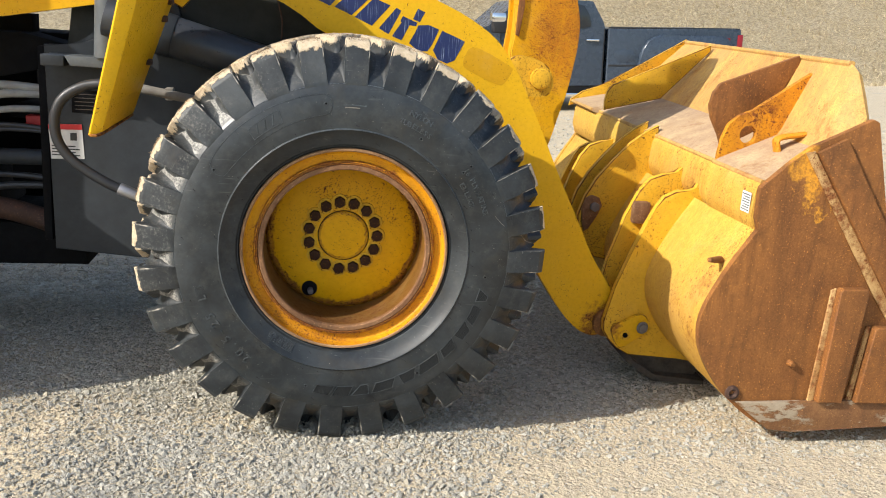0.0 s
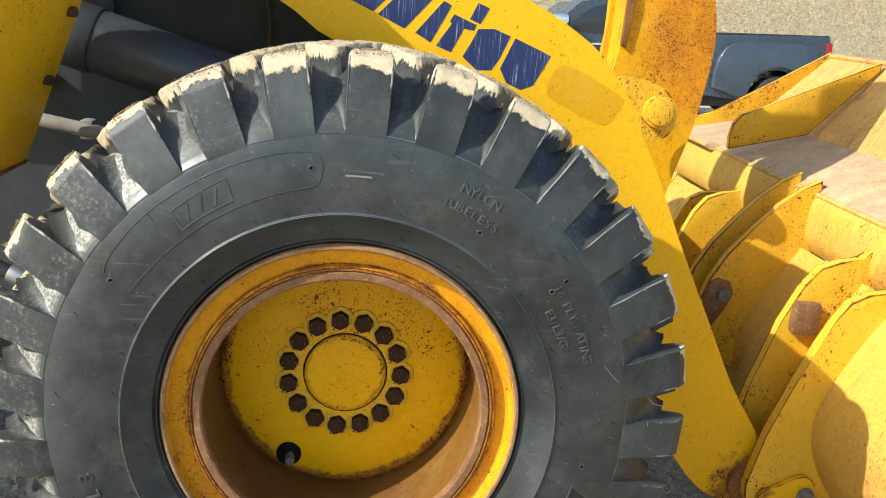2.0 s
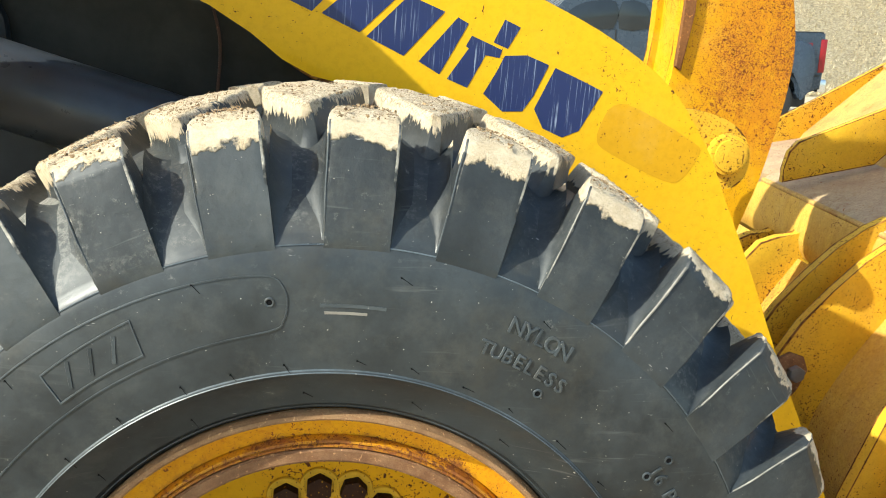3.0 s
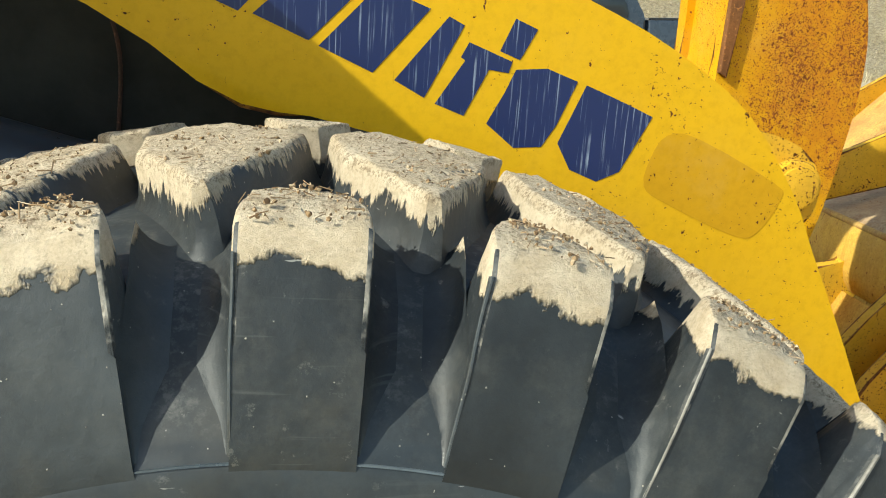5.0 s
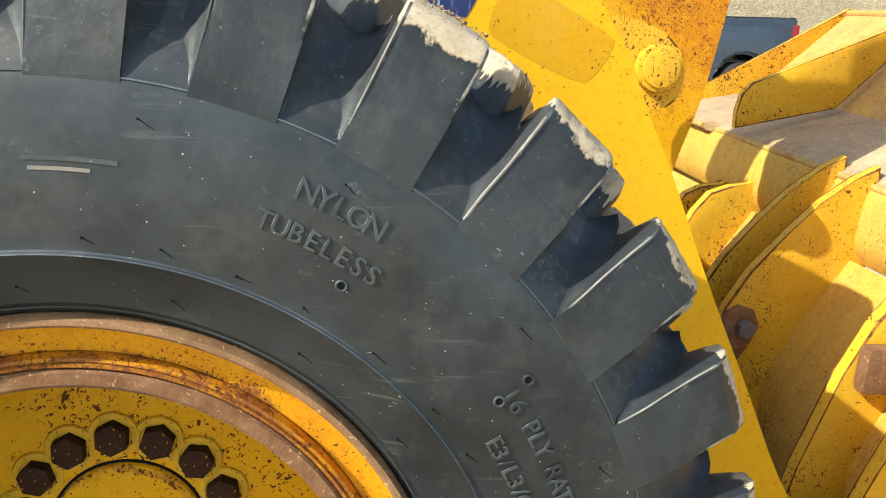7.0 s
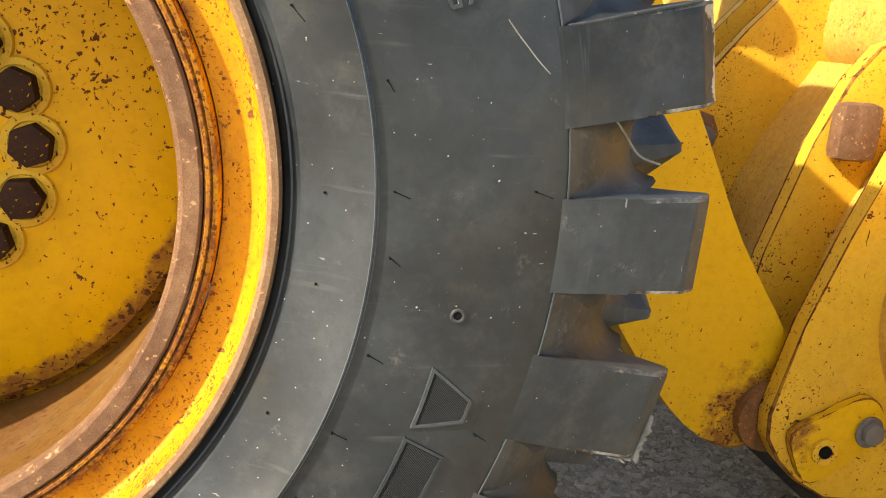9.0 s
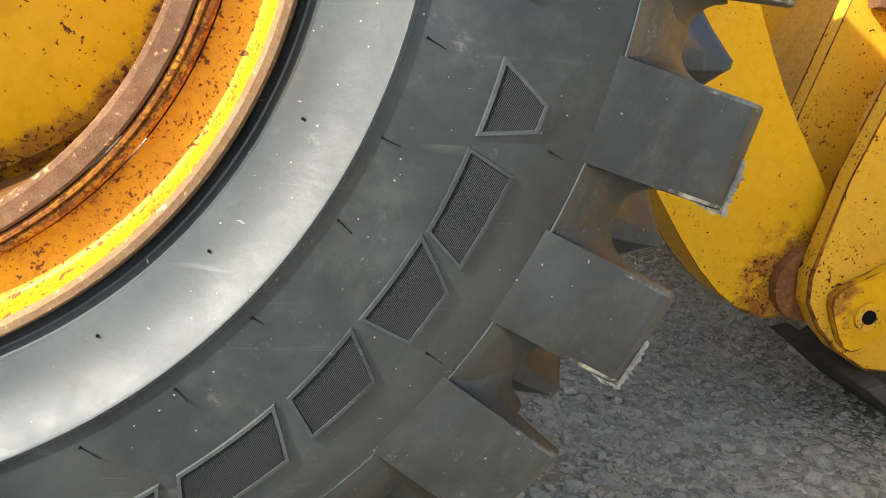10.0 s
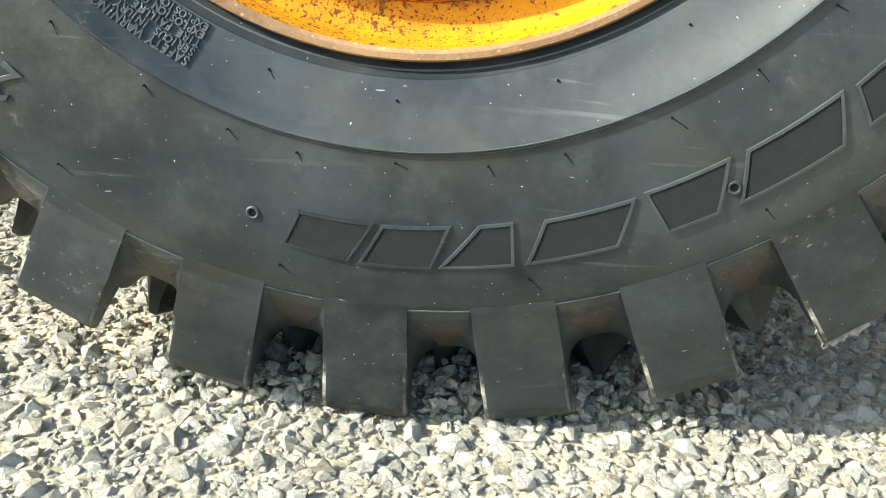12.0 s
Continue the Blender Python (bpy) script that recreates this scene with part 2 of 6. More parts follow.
def rubber_mat(name, mud_from=None, lift=1.0, tan=1.0, gritty=0.10, matt=1.0, runs=0.0025, lee=0.0):
    """Black tyre rubber, greyed and scuffed by weather. mud_from: the radius past which dried mud covers it. lift: how
    far raised marks are paler, from rubbing or for a painted highlight.
    """
    k = Mat(name)
    spin = k.node("ShaderNodeVectorMath")
    rnd = k.node("ShaderNodeCombineXYZ")
    oi = k.node("ShaderNodeObjectInfo").outputs["Random"]
    for i, f in enumerate((7.0, 3.0, 5.0)):
        k.link(k.math("MULTIPLY", oi, f), rnd.inputs[i])
    k.link(k.co, spin.inputs[0])
    k.link(rnd.outputs[0], spin.inputs[1])
    own = spin.outputs[0]
    sep = k.node("ShaderNodeSeparateXYZ")
    k.link(k.co, sep.inputs[0])
    x2, z2 = k.math("MULTIPLY", sep.outputs[0], sep.outputs[0]), k.math("MULTIPLY", sep.outputs[2], sep.outputs[2])
    rad = k.math("POWER", k.math("ADD", x2, z2), 0.5)
    big, mid, fine = k.noise(3.6, 7, 0.7, own), k.noise(14, 7, 0.75, own), k.noise(85, 5, 0.7, own)
    col = k.mix(k.ramp(big, 0.34, 0.66), (0.0062 * lift, 0.0084 * lift, 0.0104 * lift), (0.034 * lift, 0.0405 * lift, 0.0440 * lift))
    col = k.mix(k.ramp(mid, 0.50, 0.74, 0, 0.5), col, (0.072 * tan, 0.072 * tan, 0.063 * tan))
    col = k.mix(k.ramp(k.noise(5.5, 6, 0.7, own), 0.54, 0.70, 0, 0.4), col, (0.052, 0.042, 0.026))
    col = k.mix(k.ramp(fine, 0.5, 0.75, 0, 0.35), col, (0.008, 0.009, 0.010))
    for turn, seed_scale, amount in ((0.6, 3.1, 0.26), (-0.9, 2.3, 0.20)):
        scuff = k.node("ShaderNodeMapping")
        scuff.inputs["Rotation"].default_value = (0, turn, 0)
        scuff.inputs["Scale"].default_value = (7, 7, 130)
        k.link(own, scuff.inputs["Vector"])
        scr = k.math("MULTIPLY", k.ramp(k.noise(1.0, 3, 0.6, scuff.outputs[0]), 0.63, 0.71), k.ramp(k.noise(seed_scale, 4, 0.7, own), 0.50, 0.62, 0, amount))
        col = k.mix(scr, col, (0.19, 0.19, 0.175))
    chalk = k.math("MULTIPLY", k.ramp(k.noise(48, 6, 0.8, own), 0.60, 0.70), k.ramp(k.noise(4.4, 4, 0.7, own), 0.48, 0.62, 0, 0.65))
    col = k.mix(chalk, col, (0.22, 0.21, 0.18))
    haze = k.ramp(k.noise(2.6, 5, 0.75, own), 0.50, 0.72, 0, 0.26)
    col = k.mix(haze, col, (0.100, 0.112, 0.120))
    nick = k.node("ShaderNodeMapping")
    nick.inputs["Rotation"].default_value = (0, 0.75, 0)
    nick.inputs["Scale"].default_value = (45, 45, 260)
    k.link(own, nick.inputs["Vector"])
    col = k.mix(k.math("MULTIPLY", k.ramp(k.noise(1.0, 2, 0.5, nick.outputs[0]), 0.76, 0.79), 0.8), col, (0.30, 0.29, 0.26))
    specks = k.ramp(k.math("ADD", k.voronoi(75, co=own), k.math("MULTIPLY", k.noise(300, 2, co=own), 0.14)), 0.085, 0.13, 1, 0)
    specks = k.math("MAXIMUM", specks, k.ramp(k.noise(170, 2, 0.5, own), 0.765, 0.79))
    col = k.mix(k.math("MULTIPLY", specks, k.ramp(k.noise(10, 4, co=own), 0.38, 0.56, 0.1, 0.95)), col, (0.46, 0.43, 0.36))
    rough = k.ramp(k.math("ADD", big, k.math("MULTIPLY", mid, 0.5)), 0.48, 0.98, 0.26, 0.48)
    rough = k.math("MULTIPLY", rough, k.ramp(rad, 0.436, 0.448, 1.36 * matt, 1.0 * matt))
    rough = k.math("MAXIMUM", rough, k.ramp(rad, 0.598, 0.610, 0.0, 0.56))
    grit = k.math("MULTIPLY", k.ramp(k.noise(95, 5, 0.75, own), 0.50, 0.64), k.ramp(rad, 0.600, 0.615, 0.0, 0.7))
    grit = k.math("MULTIPLY", grit, k.ramp(k.noise(7, 4, 0.7, own), 0.42, 0.60, 0.0, gritty if mud_from else 0.5))
    col = k.mix(grit, col, (0.20, 0.19, 0.165))
    if not mud_from:
        # brown mud plus warm ground bounce, painted into the lower pockets
        mud_bounce = k.math("MULTIPLY", k.ramp(k.noise(6, 5, 0.7, own), 0.36, 0.72, 0.12, 0.60), k.math("MULTIPLY", k.ramp(rad, 0.612, 0.626), k.ramp(sep.outputs[2], -0.22, -0.02, 1, 0)))
        col = k.mix(mud_bounce, col, (0.085, 0.050, 0.019))
        caked = k.math("MULTIPLY", k.ramp(sep.outputs[0], -0.30, -0.44), k.math("MULTIPLY", k.ramp(rad, 0.602, 0.618), k.ramp(k.noise(120, 5, 0.8, own), 0.44, 0.58, 0.15, 0.85)))
        col = k.mix(caked, col, (0.40, 0.385, 0.345))
    height = k.math("ADD", k.math("MULTIPLY", fine, 0.25), k.math("ADD", k.math("MULTIPLY", specks, 0.3), k.math("ADD", k.math("MULTIPLY", mid, 0.10), k.math("MULTIPLY", k.noise(16, 3, 0.5, own), 1.1))))
    if mud_from:
        drip = k.node("ShaderNodeMapping")
        drip.inputs["Scale"].default_value = (150, 150, 9)
        k.link(own, drip.inputs["Vector"])
        edge = k.math("ADD", rad, k.ramp(k.noise(20, 5, 0.6, own), 0.3, 0.7, -0.011, 0.011))
        edge = k.math("ADD", edge, k.ramp(k.noise(1.0, 3, 0.7, drip.outputs[0]), 0.3, 0.7, -runs, runs))
        if lee:                                 # the side turned away from the travel has less mud
            edge = k.math("SUBTRACT", edge, k.ramp(sep.outputs[0], 0.096, 0.112, 0.0, lee))
        mud = k.ramp(edge, mud_from, mud_from + 0.004)
        clay = k.mix(k.ramp(k.noise(38, 6, 0.75, own), 0.32, 0.68), (0.53, 0.410, 0.262), (0.75, 0.63, 0.455))
        top = k.ramp(rad, 0.738, 0.744, 0.25, 1.0)
        clay = k.mix(k.math("MULTIPLY", k.ramp(k.noise(330, 4, 0.8, own), 0.50, 0.62, 0, 0.8), top), clay, (0.17, 0.112, 0.060))
        clay = k.mix(k.math("MULTIPLY", k.ramp(k.noise(125, 5, 0.8, own), 0.52, 0.60, 0, 0.60), top), clay, (0.18, 0.115, 0.060))
        clay = k.mix(k.ramp(k.noise(12, 5, 0.7, own), 0.60, 0.72, 0, 0.7), clay, (0.22, 0.14, 0.075))
        col = k.mix(mud, col, clay)
        rough = k.math("MAXIMUM", rough, k.math("MULTIPLY", mud, 0.95))
        height = k.math("ADD", height, k.math("MULTIPLY", mud, k.math("ADD", k.math("MULTIPLY", k.noise(260, 6, 0.85, own), 2.8), 0.6)))
    k.colour(col).rough(rough).bump(height, 0.6 if mud_from else 0.3, 0.005 if mud_from else 0.003)
    k.b.inputs["Specular IOR Level"].default_value = 0.48
    return k.m


M_TYRE = rubber_mat("tyre_rubber")
M_LUG = rubber_mat("muddy_tyre_rubber", 0.714, runs=0.0015)
M_LUG_RUBBED = rubber_mat("half_muddy_tyre_rubber", 0.731)
M_LUG_GRIT = rubber_mat("mud_speckled_lug_rubber", 0.727, gritty=0.8)
M_LUG_BACK = rubber_mat("mud_coated_lug_rubber", 0.722, runs=0.009, lee=0.019)
M_LUG_CLEAN = rubber_mat("scuffed_lug_rubber", 0.80)


def torn_mat():
    """Lug edges, rubbed pale and torn in places."""
    k = Mat("torn_rubber_edge")
    n = k.noise(30, 6, 0.75)
    col = k.mix(k.ramp(n, 0.48, 0.66), (0.030, 0.032, 0.031), (0.16, 0.155, 0.14))
    col = k.mix(k.ramp(k.noise(12, 5, 0.7), 0.53, 0.62), col, (0.44, 0.395, 0.32))
    k.colour(col).rough(0.55).bump(k.noise(120, 5, 0.7), 0.7, 0.003)
    return k.m


M_TORN = torn_mat()


def plain_mat(name, base, rough=0.6, metal=0.0, vary=0.35, scale=6.0, bump=0.15, gloss=0.5):
    k = Mat(name)
    n = k.noise(scale, 7, 0.7)
    k.colour(k.mix(k.ramp(n, 0.3, 0.7), tuple(c * (1 - vary) for c in base), tuple(min(1, c * (1 + vary)) for c in base)))
    k.rough(k.ramp(k.noise(scale * 5, 4), 0.3, 0.7, max(0.05, rough - 0.1), min(1, rough + 0.1)))
    k.b.inputs["Metallic"].default_value = metal
    k.b.inputs["Specular IOR Level"].default_value = gloss
    k.bump(k.noise(scale * 14, 4, 0.7), bump, 0.002)
    return k.m


M_FRAME = plain_mat("dark_grey_frame_paint", (0.024, 0.028, 0.032), 0.5, gloss=0.3)
M_CYL = plain_mat("dark_cylinder_paint", (0.026, 0.031, 0.039), 0.36, gloss=0.5)
M_CORE = plain_mat("grimy_frame_steel", (0.022, 0.024, 0.021), 0.7, gloss=0.25)
# near black; holds the shade of the frame interior and holes in its colour
M_BLACK = plain_mat("black_with_interior_shade", (0.007, 0.007, 0.0075), 0.85, gloss=0.1)
M_HOSE = plain_mat("black_hose_rubber", (0.022, 0.023, 0.025), 0.45)
M_DULL = plain_mat("grey_bolt_steel", (0.15, 0.14, 0.135), 0.6, 0.3)
M_STEEL = plain_mat("dull_bare_steel", (0.30, 0.30, 0.31), 0.45, 0.8)
M_HOSE_GREY = plain_mat("dusty_grey_hose", (0.26, 0.26, 0.245), 0.6)
M_GREYPART = plain_mat("light_grey_paint", (0.085, 0.095, 0.10), 0.45)
M_FLASH = plain_mat("pale_torn_rubber", (0.23, 0.215, 0.185), 0.7, vary=0.5, scale=40)
M_MUD = plain_mat("dark_trodden_mud", (0.055, 0.047, 0.038), 0.9, vary=0.5, scale=20, bump=0.8)
M_CLAYPIPE = plain_mat("mud_covered_pipe", (0.20, 0.18, 0.15), 0.85)
M_STICK_W = plain_mat("decal_white", (0.62, 0.62, 0.60), 0.5, vary=0.1)
M_STICK_R = plain_mat("decal_red", (0.50, 0.02, 0.02), 0.5, vary=0.1)
M_STICK_K = plain_mat("decal_ink", (0.03, 0.03, 0.03), 0.5, vary=0.1)
M_GLASS = plain_mat("dark_window_glass", (0.02, 0.025, 0.03), 0.06, vary=0.1, bump=0.0)
M_TRUCK = plain_mat("dark_slate_car_paint", (0.036, 0.051, 0.074), 0.28, vary=0.12, scale=2, bump=0.02)
M_CHROME = plain_mat("bright_chrome", (0.75, 0.75, 0.76), 0.12, 1.0, vary=0.05, bump=0.0)
M_TAIL = plain_mat("red_tail_lens", (0.24, 0.008, 0.012), 0.2, vary=0.1, bump=0.0)
M_TRUCKTYRE = plain_mat("truck_tyre_rubber", (0.02, 0.02, 0.02), 0.7)
M_TRIM = plain_mat("black_plastic_trim", (0.012, 0.012, 0.013), 0.6)


def blue_mat():
    """Faded blue foil, scored by fine diagonal scratches."""
    k = Mat("scratched_blue_foil")
    turn = k.node("ShaderNodeMapping")
    turn.inputs["Rotation"].default_value = (0, radians(-38), 0)
    turn.inputs["Scale"].default_value = (260, 20, 7)
    k.link(k.co, turn.inputs["Vector"])
    s = k.ramp(k.noise(1.0, 3, 0.6, turn.outputs[0]), 0.57, 0.66)
    s = k.math("MULTIPLY", s, k.ramp(k.noise(9, 4), 0.42, 0.62, 0.1, 0.9))
    k.colour(k.mix(s, k.mix(k.noise(5), (0.005, 0.014, 0.075), (0.009, 0.022, 0.105)), (0.30, 0.36, 0.46))).rough(0.4)
    return k.m


M_BLUE = blue_mat()


def ground_mat():
    k = Mat("gravel_and_sand")
    geo = k.node("ShaderNodeNewGeometry").outputs["Position"]
    sp = k.node("ShaderNodeSeparateXYZ")
    k.link(geo, sp.inputs[0])
    grey = k.ramp(sp.outputs[1], 0.10, 0.60, 0.0, -0.34)
    east = k.math("MULTIPLY", k.ramp(sp.outputs[0], 0.2, 1.3, 0.0, 0.22), k.ramp(sp.outputs[1], -0.2, 0.6, 1.0, 0.2))
    patch = k.ramp(k.math("ADD", k.noise(0.9, 6, 0.65, geo), k.math("ADD", k.math("ADD", east, k.math("MULTIPLY", grey, k.ramp(sp.outputs[1], 3.0, 4.5, 1, 0))), k.ramp(sp.outputs[0], -0.9, -1.4, 0.0, 0.2))), 0.32, 0.48)
    v = k.node("ShaderNodeTexVoronoi", Scale=46.0)
    k.link(geo, v.inputs["Vector"])
    v2 = k.node("ShaderNodeTexVoronoi", Scale=120.0)
    k.link(geo, v2.inputs["Vector"])
    gl = k.node("ShaderNodeSeparateColor")
    k.link(v.outputs["Color"], gl.inputs[0])
    gl2 = k.node("ShaderNodeSeparateColor")
    k.link(v2.outputs["Color"], gl2.inputs[0])
    stone = k.mix(gl.outputs[0], (0.22, 0.21, 0.165), (0.43, 0.41, 0.335))
    fine = k.mix(gl2.outputs[0], (0.22, 0.180, 0.122), (0.62, 0.53, 0.39))
    sand = k.mix(k.ramp(k.noise(180, 3, 0.7, geo), 0.3, 0.7), (0.42, 0.345, 0.225), (0.60, 0.505, 0.350))
    sand = k.mix(k.ramp(k.noise(14, 5, 0.6, geo), 0.4, 0.65), sand, fine)
    col = k.mix(patch, stone, sand)
    k.colour(col).rough(0.92)
    h = k.math("ADD", k.ramp(v.outputs["Distance"], 0.0, 0.6, 1, 0), k.math("MULTIPLY", k.ramp(v2.outputs["Distance"], 0.0, 0.6, 1, 0), 0.5))
    k.bump(h, 0.6, 0.010)
    return k.m


def grass_mat():
    k = Mat("dry_grass")
    geo = k.node("ShaderNodeNewGeometry").outputs["Position"]
    n = k.noise(7, 8, 0.8, geo)
    n2 = k.noise(0.6, 5, 0.6, geo)
    col = k.mix(k.ramp(n, 0.3, 0.7), (0.30, 0.222, 0.110), (0.66, 0.545, 0.335))
    col = k.mix(k.ramp(n2, 0.4, 0.7, 0, 0.5), col, (0.52, 0.44, 0.30))
    col = k.mix(k.ramp(k.noise(11, 7, 0.85, geo), 0.46, 0.60, 0, 0.8), col, (0.16, 0.12, 0.07))
    col = k.mix(k.ramp(k.noise(14, 6, 0.85, geo), 0.54, 0.62, 0, 0.8), col, (0.60, 0.52, 0.38))
    k.colour(col).rough(0.95).bump(n, 1.0, 0.15)
    return k.m


def stone_mat():
    k = Mat("crushed_stone")
    n = k.node("ShaderNodeNewGeometry").outputs["Random Per Island"]
    col = k.mix(n, (0.285, 0.268, 0.224), (0.555, 0.530, 0.452))
    warm = k.node("ShaderNodeMath")
    warm.operation = "FRACT"
    k.link(k.math("MULTIPLY", n, 37.0), warm.inputs[0])
    col = k.mix(k.ramp(warm.outputs[0], 0.50, 1.0, 0, 0.8), col, (0.48, 0.405, 0.275))
    col = k.mix(k.ramp(k.noise(75, 5, 0.75), 0.42, 0.64, 0, 0.5), col, (0.27, 0.248, 0.20))
    col = k.mix(k.ramp(k.noise(230, 4, 0.7), 0.46, 0.66, 0, 0.5), col, (0.60, 0.57, 0.485))
    rough = k.math("ADD", k.math("MULTIPLY", k.noise(130, 5, 0.75), 0.6), k.noise(420, 4, 0.75))
    k.colour(col).rough(0.92).bump(rough, 0.9, 0.005)
    return k.m


M_GROUND, M_GRASS, M_STONE = ground_mat(), grass_mat(), stone_mat()


# ---------------------------------------------------------------- mesh helpers
CHIPPED = (M_YEL, M_YEL_CHIP, M_YEL_WORN, M_YEL_LEVER, M_GUARD)   # paints that wear off to rust along plate edges


def mesh_from(bm, name, mats, smooth=None):
    me = bpy.data.meshes.new(name)
    bmesh.ops.recalc_face_normals(bm, faces=bm.faces)
    if smooth is not None:
        for f in bm.faces:
            f.smooth = True
        for e in bm.edges:
            if len(e.link_faces) == 2 and e.calc_face_angle(0) > radians(smooth):
                e.smooth = False
    bm.to_mesh(me)
    bm.free()
    mats = list(mats) if isinstance(mats, (list, tuple)) else [mats, M_EDGE if mats in CHIPPED else mats]
    for m in mats:
        me.materials.append(m)
    return me


def part(name, bm, material, parent, label="", smooth=35, at=None):
    """One mesh object under a thing or a part. at: its pose in the world (the mesh is in world coordinates without it)."""
    ob = new(name, mesh_from(bm, name, material, smooth) if isinstance(bm, bmesh.types.BMesh) else bm)
    ob.matrix_basis = at or Matrix()
    if parent is not None:
        ob.parent = parent
        ob.matrix_parent_inverse = REST[parent.name].inverted()
    REST[ob.name] = ob.matrix_basis.copy()
    if label:
        ob["label"] = label
    return ob


REST = {}                                    # world pose of each thing and part as it is made


def thing(name, label, category, at=(0, 0, 0), group="", kind=""):
    ob = new(name)
    ob.location = at
    ob.empty_display_size = 0.1
    REST[ob.name] = Matrix.Translation(at)
    return tagged(ob, label, category, group, kind)


def bevel(bm, w, seg=2, angle=30):
    bm.normal_update()
    es = [e for e in bm.edges if len(e.link_faces) == 2 and e.calc_face_angle(0) > radians(angle)]
    bmesh.ops.bevel(bm, geom=es, offset=w, offset_type="OFFSET", segments=seg, profile=0.6, affect="EDGES", clamp_overlap=True)
    return bm


def prism(points, y0, y1, w=0.004, seg=2):
    """A plate: the outline in x and z, from y0 to y1, with rounded edges."""
    bm = bmesh.new()
    a = [bm.verts.new((x, y0, z)) for x, z in points]
    b = [bm.verts.new((x, y1, z)) for x, z in points]
    bm.faces.new(a)
    bm.faces.new(b[::-1])
    n = len(points)
    for i in range(n):
        bm.faces.new((a[i], b[i], b[(i + 1) % n], a[(i + 1) % n]))
    if w:
        es = [e for e in bm.edges if e.verts[0].co.y == e.verts[1].co.y]
        made = bmesh.ops.bevel(bm, geom=es, offset=w, offset_type="OFFSET", segments=seg, profile=0.6, affect="EDGES", clamp_overlap=True)
        for f in made["faces"]:
            f.material_index = 1
    return bm


def smooth_outline(points, steps=4, closed=True):
    """A rounded run through the points (Catmull-Rom)."""
    out, n = [], len(points)
    for i in range(n if closed else n - 1):
        p = [points[(i + j) % n] if closed else points[max(0, min(n - 1, i + j))] for j in (-1, 0, 1, 2)]
        for s in range(steps):
            u = s / steps
            out.append(tuple(0.5 * (2 * p[1][c] + (p[2][c] - p[0][c]) * u + (2 * p[0][c] - 5 * p[1][c] + 4 * p[2][c] - p[3][c]) * u * u
                                    + (3 * p[1][c] - p[0][c] - 3 * p[2][c] + p[3][c]) * u ** 3) for c in range(len(p[1]))))
    if not closed:
        out.append(tuple(points[-1]))
    return out


def box(x0, x1, y0, y1, z0, z1, w=0.004):
    bm = bmesh.new()
    bmesh.ops.create_cube(bm, size=1, matrix=Matrix.Translation(((x0 + x1) / 2, (y0 + y1) / 2, (z0 + z1) / 2)) @ Matrix.Diagonal((x1 - x0, y1 - y0, z1 - z0, 1)))
    return bevel(bm, w) if w else bm


def rod(a, b, r, n=24, r2=None, w=0.0):
    a, b = Vector(a), Vector(b)
    bm = bmesh.new()
    m = Matrix.Translation((a + b) / 2) @ (b - a).to_track_quat("Z", "Y").to_matrix().to_4x4()
    bmesh.ops.create_cone(bm, cap_ends=True, segments=n, radius1=r, radius2=r if r2 is None else r2, depth=(b - a).length, matrix=m)
    return bevel(bm, w, 2, 50) if w else bm


def sweep(points, r, n=12, steps=6):
    """A round hose along a smooth run of points."""
    run = [Vector(p) for p in smooth_outline(points, steps, closed=False)]
    bm = bmesh.new()
    rings, up = [], Vector((0.13, 0.9, 0.31)).normalized()
    for i, p in enumerate(run):
        d = (run[min(i + 1, len(run) - 1)] - run[max(i - 1, 0)]).normalized()
        s = d.cross(up).normalized()
        u = s.cross(d).normalized()
        rings.append([bm.verts.new(p + (s * math.cos(a) + u * math.sin(a)) * r) for a in (2 * math.pi * j / n for j in range(n))])
    for a, b in zip(rings, rings[1:]):
        for j in range(n):
            bm.faces.new((a[j], a[(j + 1) % n], b[(j + 1) % n], b[j]))
    bm.faces.new(rings[0])
    bm.faces.new(rings[-1][::-1])
    return bm


def lathe(profile, n=160, closed=True):
    """Turns (radius, y) about the y axis through the origin."""
    bm = bmesh.new()
    rings = []
    for j in range(n):
        a = 2 * math.pi * j / n
        rings.append([bm.verts.new((r * math.cos(a), y, r * math.sin(a))) for r, y in profile])
    k = len(profile)
    for j in range(n):
        p, q = rings[j], rings[(j + 1) % n]
        for i in range(k if closed else k - 1):
            bm.faces.new((p[i], p[(i + 1) % k], q[(i + 1) % k], q[i]))
    return bm


def join(*bms):
    out = bmesh.new()
    for b in bms:
        me = bpy.data.meshes.new("tmp")
        b.to_mesh(me)
        b.free()
        out.from_mesh(me)
        bpy.data.meshes.remove(me)
    return out


# ---------------------------------------------------------------- ground
def ground_height(x, y):
    s = max(0.0, min(1.0, (y - 3.5) / 8.0))
    s = s * s * (3 - 2 * s)
    h = s * (0.25 + 0.056 * (max(-30.0, min(30.0, x)) - 6.35))
    up = max(0.0, y - 17.0 - 0.12 * x)
    h += 0.42 * up * (1 - math.exp(-up / 4.0))
    if up > 45:
        h -= (up - 45) * 0.40
    return h


